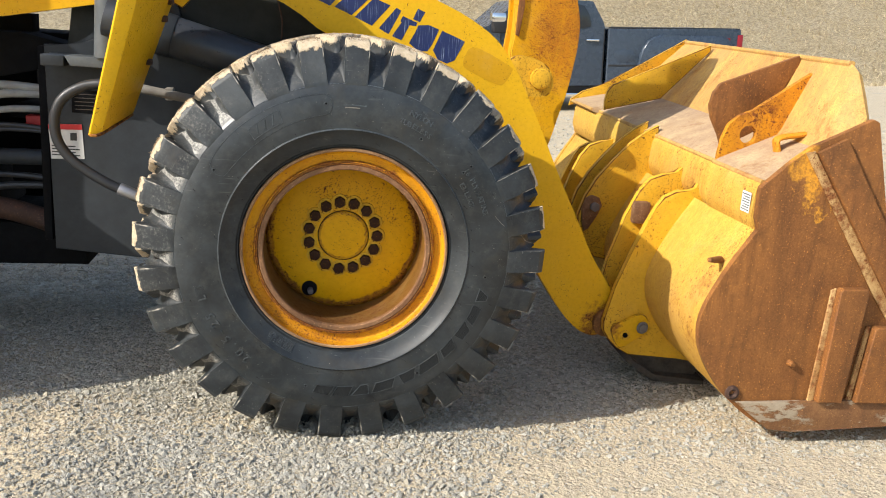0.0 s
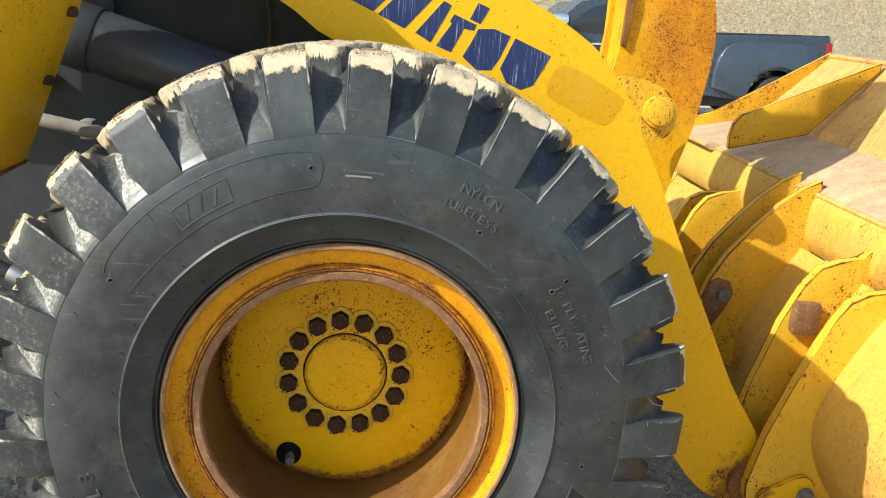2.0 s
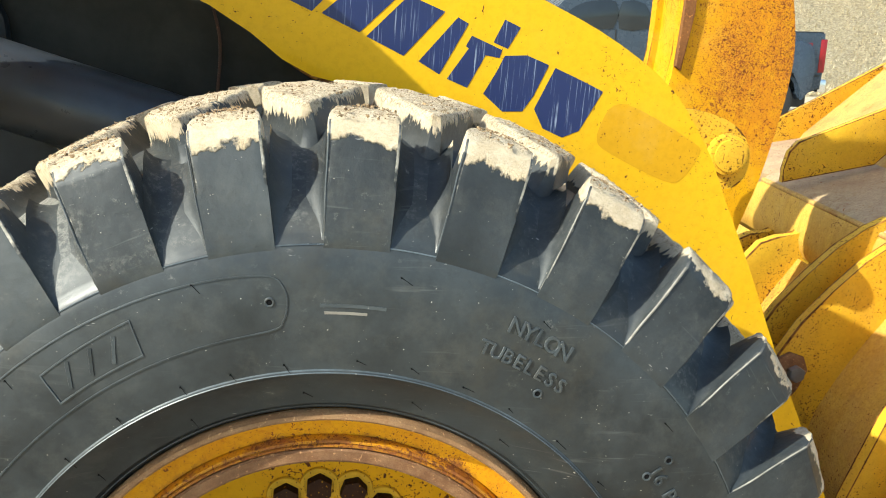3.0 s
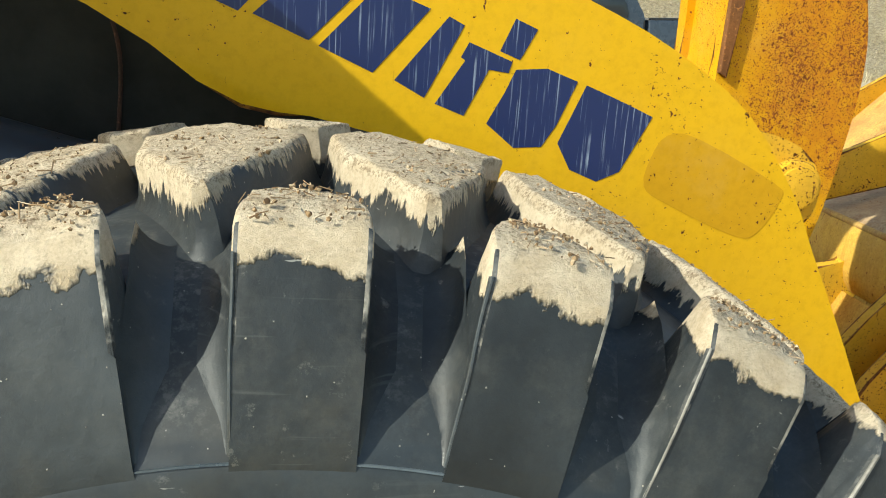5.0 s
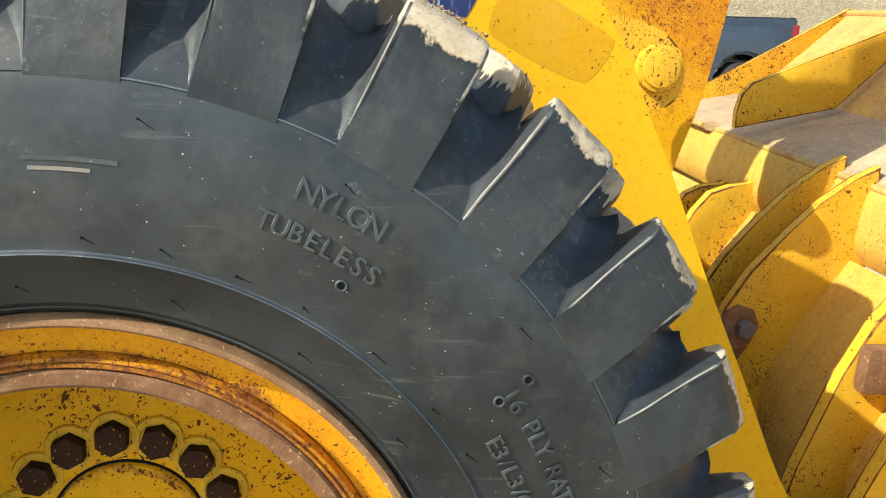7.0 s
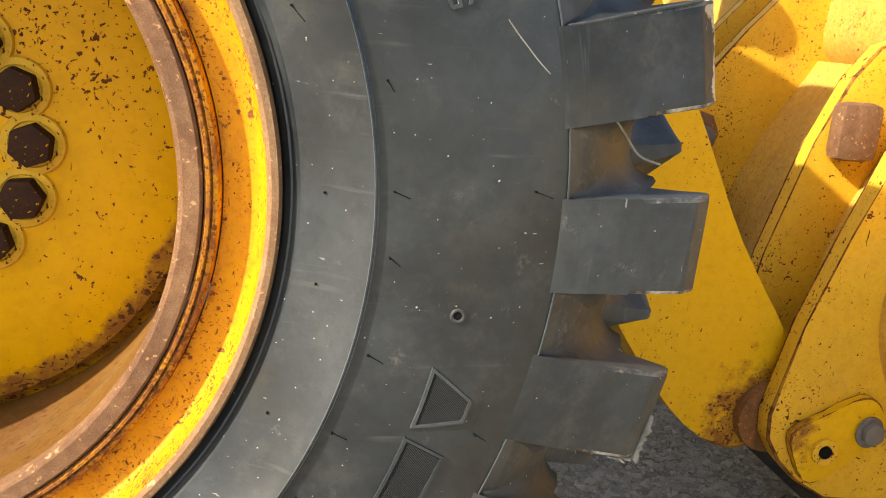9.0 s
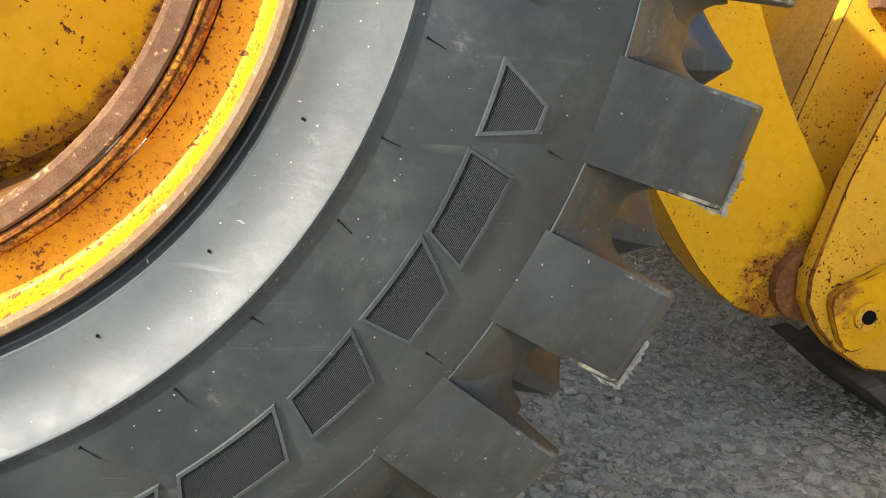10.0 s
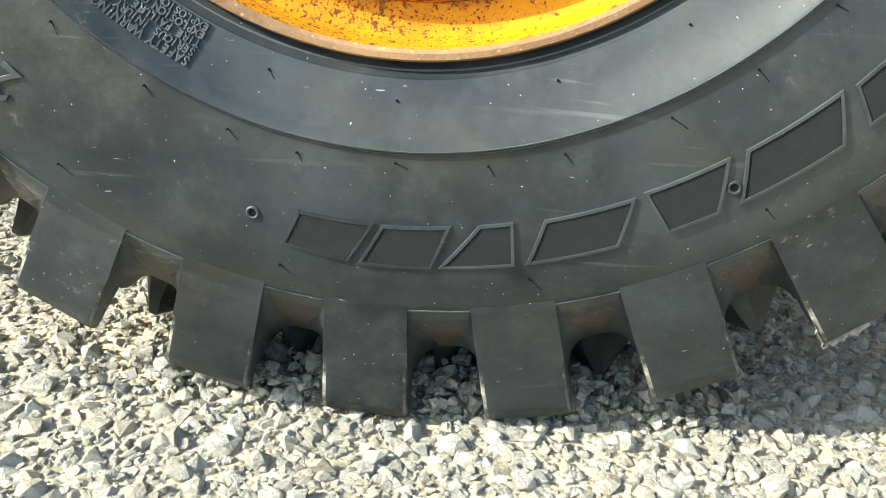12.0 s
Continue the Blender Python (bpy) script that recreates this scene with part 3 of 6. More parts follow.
def make_ground():
    xs = sorted(set([-260, -160, -90, -50, -30, -20, -14, -10, -8] + [round(-6 + 0.25 * i, 3) for i in range(65)] + [12, 14, 17, 20, 25, 32, 42, 60, 90, 140, 220, 320]))
    ys = sorted(set([-260, -150, -80, -40, -20, -12, -8, -6] + [round(-4 + 0.25 * i, 3) for i in range(40)] + [6.5, 7.5, 9, 10.5, 12, 13.5, 15, 16, 17, 18, 19, 20, 21.5, 23, 25, 28, 32, 37, 44, 55, 62, 75, 100, 140, 200, 300]))
    bm = bmesh.new()
    grid = [[bm.verts.new((x, y, ground_height(x, y) + (0.012 * noise.noise((x * 1.3, y * 1.3, 0)) if abs(x) < 10 and abs(y) < 9 else 0.0))) for x in xs] for y in ys]
    for a, b in zip(grid, grid[1:]):
        for i in range(len(xs) - 1):
            f = bm.faces.new((a[i], a[i + 1], b[i + 1], b[i]))
            c = f.calc_center_median()
            f.material_index = 1 if c.y - 17.0 - 0.12 * c.x > 0 else 0
    ob = new("ground", mesh_from(bm, "ground", [M_GROUND, M_GRASS], 60))
    tagged(ob, "pale crushed gravel yard with a dry grass bank behind", "ground", kind="structure")


make_ground()

# ---------------------------------------------------------------- the wheel
WZ = 0.745                                   # height of the axle
CENTRE = Vector((0, 0, WZ))
HERE = Matrix.Translation(CENTRE)
loader = thing("wheel_loader", "yellow wheel loader with dark grey frame and large muddy tyre", "wheel loader", (0, 1.25, 0.0))

# the carcass, outer side first: bead, raised ring, sidewall, shoulder, tread base, and back down the inner side
side = [(0.3690, 0.080), (0.3695, 0.052), (0.3745, 0.041), (0.3840, 0.0345), (0.3855, 0.0305), (0.396, 0.0262), (0.407, 0.0208), (0.417, 0.0146), (0.426, 0.0080), (0.433, 0.0018), (0.4380, -0.0030), (0.4405, -0.0045), (0.4424, -0.0037), (0.4430, -0.0010), (0.4445, -0.0008), (0.4475, -0.0008),
        (0.456, -0.001), (0.480, -0.003), (0.510, -0.002), (0.540, 0.000), (0.570, 0.005), (0.588, 0.0105), (0.5965, 0.0135), (0.5995, 0.0160), (0.605, 0.0195), (0.616, 0.0265), (0.630, 0.0385),
        (0.644, 0.054), (0.658, 0.071), (0.674, 0.095), (0.688, 0.122), (0.697, 0.150), (0.703, 0.180), (0.707, 0.22), (0.708, 0.26)]
carcass = side + [(r, 0.52 - y) for r, y in side[::-1][1:]]
tyre = part("tyre", lathe(carcass, 224), M_TYRE, loader, "weathered black rubber loader tyre with deep lugs", 40, at=HERE)


def foot_fillets(bm):
    """Hollow curves on both sides of an outer lug, where it grows out of the pocket floor."""
    run = [(r, y) for r, y in side if 0.599 < r < 0.702]
    for s in (-1, 1):
        rows = []
        for i, (r, y) in enumerate(run):
            p, q = run[max(0, i - 1)], run[min(len(run) - 1, i + 1)]
            d = Vector((q[0] - p[0], q[1] - p[1])).normalized()
            n = Vector((d.y, -d.x))                       # out of the pocket floor, in radius and depth
            size = min(0.026, 0.9 * (y - 0.0115 - 0.24 * (r - 0.5985)))
            wall = 0.0392 + 0.0058 * max(0.0, min(1.0, (y - 0.028) / 0.062))
            row = []
            for j in range(6):
                th = radians(18 * j)
                t, h = wall + size * (1 - math.sin(th)), size * (1 - math.cos(th)) - 0.0006
                rr, yy = r + n.x * h, y + n.y * h
                a = s * t / rr
                row.append(bm.verts.new((rr * math.sin(a), yy, rr * math.cos(a))))
            rows.append(row)
        for a, b in zip(rows, rows[1:]):
            for j in range(5):
                f = (a[j], a[j + 1], b[j + 1], b[j])
                bm.faces.new(f if s > 0 else f[::-1])


def lug_mesh(name, rows, mats, seed, muddy):
    """rows: (y, inner radius, outer radius, half width in metres, skew) from the outer side inwards."""
    bm = bmesh.new()
    prev = None
    for y, r0, r1, w0, w1, skew in rows:
        ring = []
        for r, w in ((r0, w0), (r1, w1)):
            for s in (-1, 1) if r == r0 else (1, -1):
                a = (s * w + skew) / r
                ring.append(bm.verts.new((r * math.sin(a), y, r * math.cos(a))))
        ring = [ring[0], ring[1], ring[2], ring[3]]
        if prev is None:
            bm.faces.new(ring)
        else:
            for i in range(4):
                bm.faces.new((prev[i], prev[(i + 1) % 4], ring[(i + 1) % 4], ring[i]))
        prev = ring
    bm.faces.new(prev[::-1])
    bm.normal_update()
    es = [e for e in bm.edges if len(e.link_faces) == 2 and e.calc_face_angle(0) > radians(35) and min(v.co.length for v in e.verts) > 0.62]
    made = bmesh.ops.bevel(bm, geom=es, offset=0.0038, offset_type="OFFSET", segments=2, profile=0.55, affect="EDGES", clamp_overlap=True)
    for f in made["faces"]:
        f.material_index = 0 if muddy and f.calc_center_median().y > 0.050 else 1
    bmesh.ops.subdivide_edges(bm, edges=[e for e in bm.edges if e.calc_length() > 0.016], cuts=9, use_grid_fill=True)
    if muddy:
        bmesh.ops.subdivide_edges(bm, edges=[e for e in bm.edges if e.calc_length() > 0.0075 and min(v.co.length for v in e.verts) > 0.715], cuts=1, use_grid_fill=True)
    bmesh.ops.triangulate(bm, faces=[f for f in bm.faces if len(f.verts) > 4])
    bm.normal_update()
    shift = Vector((seed * 3.7, seed * 1.9, seed * 5.3))
    moves = []
    for v in bm.verts:
        r = math.hypot(v.co.x, v.co.z)
        p = v.co + shift
        d = 0.0006 * noise.noise(p * 16)
        if muddy and r > 0.734:
            d += min(1.0, (r - 0.734) / 0.006) * (0.0018 * noise.noise(p * 40) + 0.0013 * noise.noise(p * 130) + 0.0010 * noise.noise(p * 260) + 0.0010)
        if v.co.y > 0.02 and r > 0.63:
            moves.append((v, v.normal * d))
    for v, d in moves:
        v.co += d
    if rows is front_rows:
        foot_fillets(bm)
    return mesh_from(bm, name, mats, 48)


front_rows = [(0.0115, 0.590, 0.5985, 0.0390, 0.0390, 0.0), (0.028, 0.60, 0.668, 0.0395, 0.0415, 0.0), (0.043, 0.60, 0.722, 0.0395, 0.0435, 0.0), (0.056, 0.60, 0.738, 0.041, 0.044, 0.0),
              (0.068, 0.62, 0.744, 0.044, 0.0445, 0.0), (0.084, 0.62, 0.747, 0.0455, 0.0410, 0.0), (0.100, 0.63, 0.748, 0.044, 0.0335, -0.002), (0.115, 0.64, 0.748, 0.036, 0.0225, -0.004), (0.124, 0.66, 0.741, 0.024, 0.0110, -0.005)]
# plan of a centre lug: metres along the tread from the middle of the outer lug before it, depth
CENTRE_PLAN = [(0.030, 0.255), (0.062, 0.194), (0.088, 0.140), (0.099, 0.140), (0.122, 0.192), (0.148, 0.250), (0.168, 0.325), (0.135, 0.376), (0.070, 0.405), (0.020, 0.345)]


def floor_radius(y):
    """Radius of the tread floor at a depth."""
    y = min(y, 0.52 - y)
    for (a, p), (b, q) in zip(side[20:], side[21:]):
        if p <= y <= q:
            return a + (b - a) * (y - p) / (q - p)
    return 0.708


def centre_lug(mats, seed, muddy):
    """A lug of the middle row: an upright block with a pointed front, sloping foot and a worn flat top."""
    bm = bmesh.new()
    pts = []
    for (x0, y0), (x1, y1) in zip(CENTRE_PLAN, CENTRE_PLAN[1:] + CENTRE_PLAN[:1]):
        n = max(1, round(math.hypot(x1 - x0, y1 - y0) / 0.006))
        pts += [Vector((x0 + (x1 - x0) * i / n, y0 + (y1 - y0) * i / n)) for i in range(n)]
    mid = Vector((0.092, 0.275))
    outs = []
    for i, p in enumerate(pts):
        d = (pts[(i + 2) % len(pts)] - pts[i - 2]).normalized()
        outs.append(Vector((d.y, -d.x)) if Vector((d.y, -d.x)).dot(p - mid) > 0 else Vector((-d.y, d.x)))
    shift = Vector((seed * 3.1, seed * 2.3, 0))
    rings = []
    levels = [(0.690, 0.030, 1), (0.7035, 0.016, 1), (0.709, 0.008, 1), (0.717, 0.0035, 1), (0.728, 0.0015, 1), (0.738, 0.0, 1), (0.7445, -0.001, 1), (0.7475, -0.0035, 1)]
    levels += [(0.7482, -0.005, f) for f in (0.94, 0.87, 0.79, 0.71, 0.62, 0.53, 0.44, 0.35, 0.26, 0.17, 0.08)]
    for r, off, f in levels:
        ring = []
        for p, o in zip(pts, outs):
            q = mid + (p + o * off - mid) * f
            n3 = Vector((q.x, q.y, r)) + shift
            rr = r + (0.0012 * noise.noise(n3 * 18) if r > 0.73 else 0.0)
            rr += 0.0045 * max(0.0, min(1.0, (q.y - 0.15) / 0.12)) if r > 0.73 else -max(0.0, 0.707 - floor_radius(q.y)) if r < 0.712 else 0.0
            if muddy and r > 0.744:
                rr += 0.0022 * noise.noise(n3 * 36) + 0.0014 * noise.noise(n3 * 120) + 0.0010 * noise.noise(n3 * 260)
            elif muddy and r > 0.715:
                q = q + o * (0.0012 * noise.noise(n3 * 70) + 0.0006)
            a = q.x / r
            ring.append(bm.verts.new((rr * math.sin(a), q.y, rr * math.cos(a))))
        rings.append(ring)
    for a, b in zip(rings, rings[1:]):
        for i in range(len(a)):
            bm.faces.new((a[i], a[(i + 1) % len(a)], b[(i + 1) % len(a)], b[i]))
    bm.faces.new(rings[-1])
    return mesh_from(bm, "lug", mats, 48)


LUGS = {("front", low): [lug_mesh("lug", front_rows, [M_LUG_CLEAN if low else M_LUG, M_TORN], 10 * i + low, not low) for i in range(4)] for low in (False, True)}
LUGS.update({("centre", low): [centre_lug(M_LUG_CLEAN if low else M_LUG_BACK, 5 + 10 * i + low, not low) for i in range(3)] for low in (False, True)})
LUGS["rubbed", False] = [lug_mesh("lug", front_rows, [M_LUG_RUBBED, M_TORN], 70 + i, True) for i in range(3)]
LUGS["gritty", False] = [lug_mesh("lug", front_rows, [M_LUG_GRIT, M_TORN], 50 + i, True) for i in range(3)]


ANCHOR = [(0, -1.5), (7, 89.0), (8, 101.9), (14, 177.9), (15, 190.7), (19, 241.5), (25, 320.1), (28, 358.5)]   # lug number, degrees


def lug_angle(i):
    i %= 28
    for (a, p), (b, q) in zip(ANCHOR, ANCHOR[1:]):
        if a <= i <= b:
            return p + (q - p) * (i - a) / (b - a)


MIRROR = Matrix.Translation((0, 0.52, 0)) @ Matrix.Scale(-1, 4, (0, 1, 0))
for i in range(28):
    low = i > 15 or i < 1                       # the lower lugs have shed most of their mud
    turn = HERE @ pose(0, 0, 0, 0, 90 - lug_angle(i), 0)
    row = LUGS["gritty", False] if 9 <= i <= 15 else LUGS["rubbed", False] if 1 <= i <= 4 else LUGS["front", low]
    part("lug", row[(3 * i + i // 4) % len(row)], None, tyre, at=turn)
    row = LUGS["centre", low or i < 3]
    part("lug", row[i % len(row)], None, tyre, at=turn)
    row = LUGS["front", low]
    part("lug", row[(i + 1) % len(row)], None, tyre, at=turn @ Matrix.Translation((0, 0, 0.006)) @ MIRROR)


def crumbs():
    """Clods, grit and straw bits stuck in the dried mud on top of the lugs."""
    rnd, out = random.Random(17), []
    for i in range(5, 14):
        a0 = radians(lug_angle(i))
        for n in range(260):
            if n < 110:
                y = rnd.uniform(0.052, 0.122)
                lim = 0.040 if y < 0.085 else 0.040 - 0.9 * (y - 0.085)
                x, r = rnd.uniform(-lim, lim), 0.739 + 0.0095 * min(1.0, (y - 0.050) / 0.025)
            else:
                y = rnd.uniform(0.17, 0.37)
                x, r = 0.095 + rnd.uniform(-1, 1) * min(0.056, (y - 0.14) * 0.5) + 0.1 * max(0, y - 0.29), 0.7490 + 0.0045 * min(1.0, (y - 0.15) / 0.12)
            a = a0 - x / r
            c = Vector((r * math.cos(a), y, r * math.sin(a)))
            if rnd.random() < 0.2:
                d = Vector((rnd.gauss(0, 1), rnd.gauss(0, 1), rnd.gauss(0.1, 0.3))).normalized() * rnd.uniform(0.003, 0.009)
                out.append(rod(c - d * 0.3, c + d, rnd.uniform(0.0003, 0.0006), 4))
            else:
                bm = bmesh.new()
                size = min(0.0024, rnd.lognormvariate(math.log(0.0010), 0.5))
                bmesh.ops.create_icosphere(bm, subdivisions=1, radius=size)
                for v in bm.verts:
                    v.co = c + v.co * rnd.uniform(0.6, 1.25)
                out.append(bm)
    return join(*out)


def crumb_mat():
    k = Mat("dry_mud_crumbs")
    n = k.node("ShaderNodeNewGeometry").outputs["Random Per Island"]
    col = k.mix(k.ramp(n, 0.1, 0.5), (0.11, 0.062, 0.028), (0.30, 0.20, 0.105))
    k.colour(k.mix(k.ramp(n, 0.70, 1.0), col, (0.52, 0.42, 0.28))).rough(0.95)
    return k.m


tagged(part("mud_grit", crumbs(), crumb_mat(), tyre, "brown clods and straw bits in dried mud", at=HERE), kind="stuff")

# the rim: side ring with its lip, lock ring, rusty base edge, barrel and disc
wheel = part("wheel_rim", lathe([(0.3100, 0.110), (0.3100, 0.054), (0.3075, 0.0505), (0.2950, 0.0505), (0.2915, 0.053), (0.2905, 0.058), (0.2910, 0.072), (0.3000, 0.074), (0.3000, 0.11)], 140), M_RUST_RIM, loader, "brown rusty rim base", 30, at=HERE)
part("rim_barrel", lathe([(0.2912, 0.0725), (0.2918, 0.10), (0.2940, 0.15), (0.2965, 0.21), (0.2965, 0.48), (0.309, 0.48), (0.309, 0.10), (0.3005, 0.0745)], 140), M_BARREL, wheel, "brown stained rim barrel", 30, at=HERE)
part("side_ring", lathe([(0.3700, 0.046), (0.3705, 0.036), (0.3670, 0.030), (0.3620, 0.0315), (0.3602, 0.037), (0.3592, 0.045), (0.3578, 0.0535), (0.3553, 0.0600), (0.3515, 0.0636), (0.345, 0.0654), (0.337, 0.0659), (0.3250, 0.066), (0.3250, 0.11), (0.3700, 0.11)], 160), M_YEL_RIM, wheel, "yellow rim side ring with rusty scratches", 30, at=HERE)
part("rim_lip", lathe([(0.3712, 0.0465), (0.3717, 0.0360), (0.3688, 0.0292), (0.3635, 0.0288), (0.3600, 0.0330), (0.3625, 0.0360), (0.3680, 0.0400)], 160), M_LIP, wheel, "rubbed rusty rim lip", 30, at=HERE)
part("lock_ring", lathe([(0.3238, 0.09), (0.3238, 0.0590), (0.3215, 0.0535), (0.3185, 0.0525), (0.3170, 0.0550), (0.3155, 0.0515), (0.3130, 0.0515), (0.3110, 0.0545), (0.3106, 0.09)], 140), M_YEL_RIM, wheel, "thin yellow lock ring", 30, at=HERE)
part("wheel_disc", lathe([(0.0005, 0.271), (0.095, 0.271), (0.16, 0.274), (0.22, 0.278), (0.272, 0.283), (0.284, 0.287), (0.288, 0.292), (0.2970, 0.300), (0.2970, 0.32), (0.0005, 0.32)], 120, closed=False), M_DISC, wheel, "yellow wheel disc with dark chips", 30, at=HERE)
part("hub_gap", lathe([(0.0940, 0.2702), (0.0980, 0.2706), (0.0980, 0.2750), (0.0940, 0.2750)], 72), M_BLACK, wheel, "dark gap round the hub cover", 30, at=HERE)
part("hub_cap", lathe([(0.0005, 0.262), (0.020, 0.2622), (0.085, 0.2632), (0.092, 0.2645), (0.0945, 0.268), (0.0945, 0.285), (0.0005, 0.285)], 72, closed=False), M_DISC, wheel, "round yellow hub cover", 30, at=HERE)


def hex_mesh(r, y0, y1):
    bm = bmesh.new()
    bmesh.ops.create_cone(bm, cap_ends=True, segments=6, radius1=r * 0.97, radius2=r, depth=y1 - y0, matrix=Matrix.Translation((0, (y0 + y1) / 2, 0)) @ Matrix.Rotation(radians(-90), 4, "X"))
    return mesh_from(bevel(bm, 0.0022, 2, 20), "bolt", M_BOLT, 30)


bolt_me = hex_mesh(0.0225, -0.020, 0.012)
washer_me = mesh_from(lathe([(0.0315, 0.006), (0.0315, -0.002), (0.0300, -0.0045), (0.0235, -0.005), (0.0225, -0.003), (0.010, -0.003)], 24, closed=False), "washer", M_YEL_CHIP, 30)
for i in range(15):
    a = radians(97.5 - 24 * i)
    at = HERE @ Matrix.Translation((0.131 * math.cos(a) - 0.002, 0.274, 0.131 * math.sin(a)))
    part("bolt", bolt_me, None, wheel, at=at @ pose(0, 0, 0, 0, 17 * i, 0))
    part("washer", washer_me, None, wheel, at=at)
part("valve_recess", rod((-0.122, 0.2765, -0.218), (-0.122, 0.305, -0.218), 0.030, 24), M_BLACK, wheel, "dark valve hole", at=HERE)
part("valve", rod((-0.117, 0.252, -0.226), (-0.120, 0.295, -0.222), 0.011, 12, w=0.002), M_DULL, wheel, at=HERE)

# ---------------------------------------------------------------- boom
upper = [(-1.107, 1.940), (-0.599, 1.866), (-0.091, 1.776), (0.213, 1.698), (0.375, 1.641), (0.506, 1.582), (0.627, 1.501), (0.717, 1.386), (0.762, 1.302), (0.846, 1.148), (0.935, 0.971), (1.049, 0.760), (1.142, 0.585), (1.255, 0.420), (1.271, 0.365)]
lower = [(1.270, 0.276), (1.223, 0.212), (1.153, 0.209), (1.049, 0.287), (0.910, 0.476), (0.792, 0.667), (0.673, 0.887), (0.554, 1.089), (0.413, 1.251), (0.212, 1.393), (0.061, 1.463), (-0.076, 1.473), (-0.263, 1.591), (-0.598, 1.703), (-1.106, 1.807)]


def boom(y0, y1, name):
    run = smooth_outline(upper, 3, closed=False) + smooth_outline(lower, 3, closed=False)
    return part(name, prism(run, y0, y1, 0.006), M_YEL, loader, "yellow lift arm with chipped edges")


near_boom = boom(0.70, 0.81, "lift_arm")
boom(1.85, 1.96, "lift_arm")

# boom cross tube, bell crank with its pin boss
part("cross_tube", rod((0.66, 0.75, 1.18), (0.66, 1.75, 1.18), 0.095, 32), M_YEL_CHIP, loader)
lever_out = smooth_outline([(0.775, 2.22), (0.805, 1.90), (0.812, 1.69), (0.812, 1.56), (0.80, 1.40), (0.83, 1.24), (0.90, 1.05), (0.975, 0.93), (1.005, 0.965), (1.032, 1.05), (1.055, 1.145), (1.087, 1.265), (1.109, 1.40), (1.120, 1.50), (1.119, 1.60), (1.094, 1.715), (1.03, 1.95), (0.97, 2.22)], 3)
crank = thing("bell_crank", "rust speckled yellow bell crank lever on the lift arms", "lever", (0.85, 1.05, 1.0))
part("side_plate", prism(lever_out, 1.21, 1.25, 0.008), M_YEL_LEVER, crank)
part("side_plate", prism([(x, z) for x, z in lever_out], 1.41, 1.45, 0.008), M_YEL_LEVER, crank)
part("lever_web", prism([(0.90 + (x - 0.90) * 0.8, z) for x, z in lever_out], 1.25, 1.41, 0.0), M_YEL_LEVER, crank)
part("edge_flange", prism([(0.775, 2.22), (0.805, 1.90), (0.811, 1.69), (0.806, 1.53), (0.824, 1.52), (0.838, 1.66), (0.833, 1.90), (0.803, 2.22)], 1.195, 1.21, 0.004), M_RUST, crank, "rusty edge flange")
tilt = part("tilt_cylinder", rod((-0.95, 1.33, 1.96), (0.30, 1.33, 2.20), 0.125, 32, w=0.01), M_CYL, loader, "dark tilt cylinder barrel")
part("piston_rod", rod((0.28, 1.33, 2.196), (0.86, 1.33, 2.22), 0.055, 24), M_STEEL, tilt, "bare steel piston rod")
part("rod_eye", rod((0.87, 1.24, 2.20), (0.87, 1.42, 2.20), 0.13, 28, w=0.01), M_CYL, tilt)
ear = smooth_outline([(0.755, 1.41), (0.80, 1.437), (0.87, 1.430), (0.935, 1.402), (0.965, 1.360), (0.973, 1.322), (0.963, 1.278), (0.938, 1.257), (0.88, 1.252), (0.80, 1.265), (0.755, 1.33)], 4)
boss = part("pin_bracket", prism(ear, 1.05, 1.09, 0.006), M_YEL_CHIP, crank)
part("pin", rod((0.908, 1.050, 1.340), (0.908, 1.020, 1.340), 0.050, 40, w=0.008), M_YEL_CHIP, crank)
part("pin_cap", rod((0.908, 1.020, 1.340), (0.908, 1.012, 1.340), 0.040, 36, w=0.004), M_YEL_CHIP, crank)

# ---------------------------------------------------------------- bucket
bucket = thing("loader_bucket", "yellow loader bucket with rusty brown side plate resting on gravel", "bucket", (1.9, 1.37, 0.0))
YN, YF = 0.03, 2.63


def loft_through(stations, thick, n=8):
    """A bent sheet through several stations (y, run in x and z); thick: its depth inwards."""
    bm = bmesh.new()
    m, rings = len(stations[0][1]), []
    for k, ((y0, run0), (y1, run1)) in enumerate(zip(stations, stations[1:])):
        for j in range(0 if k == 0 else 1, n + 1):
            u = j / n
            run = [(a[0] + (b[0] - a[0]) * u, a[1] + (b[1] - a[1]) * u) for a, b in zip(run0, run1)]
            inner = []
            for i, (x, z) in enumerate(run):
                ax, az = run[max(0, i - 1)]
                bx, bz = run[min(m - 1, i + 1)]
                d = Vector((bx - ax, bz - az)).normalized()
                inner.append((x + d.y * thick, z - d.x * thick))
            rings.append([bm.verts.new((x, y0 + (y1 - y0) * u, z)) for x, z in run + inner[::-1]])
    k = 2 * m
    for a, b in zip(rings, rings[1:]):
        for i in range(k):
            bm.faces.new((a[i], a[(i + 1) % k], b[(i + 1) % k], b[i]))
    for r in (rings[0], rings[-1]):
        for i in range(m - 1):
            bm.faces.new((r[i], r[i + 1], r[k - 2 - i], r[k - 1 - i]))
    return bm


def loft(run0, run1, y0, y1, thick, n=16):
    return loft_through([(y0, run0), (y1, run1)], thick, n)


def moved(run, dx, dz):
    return [(x + dx, z + dz) for x, z in run]


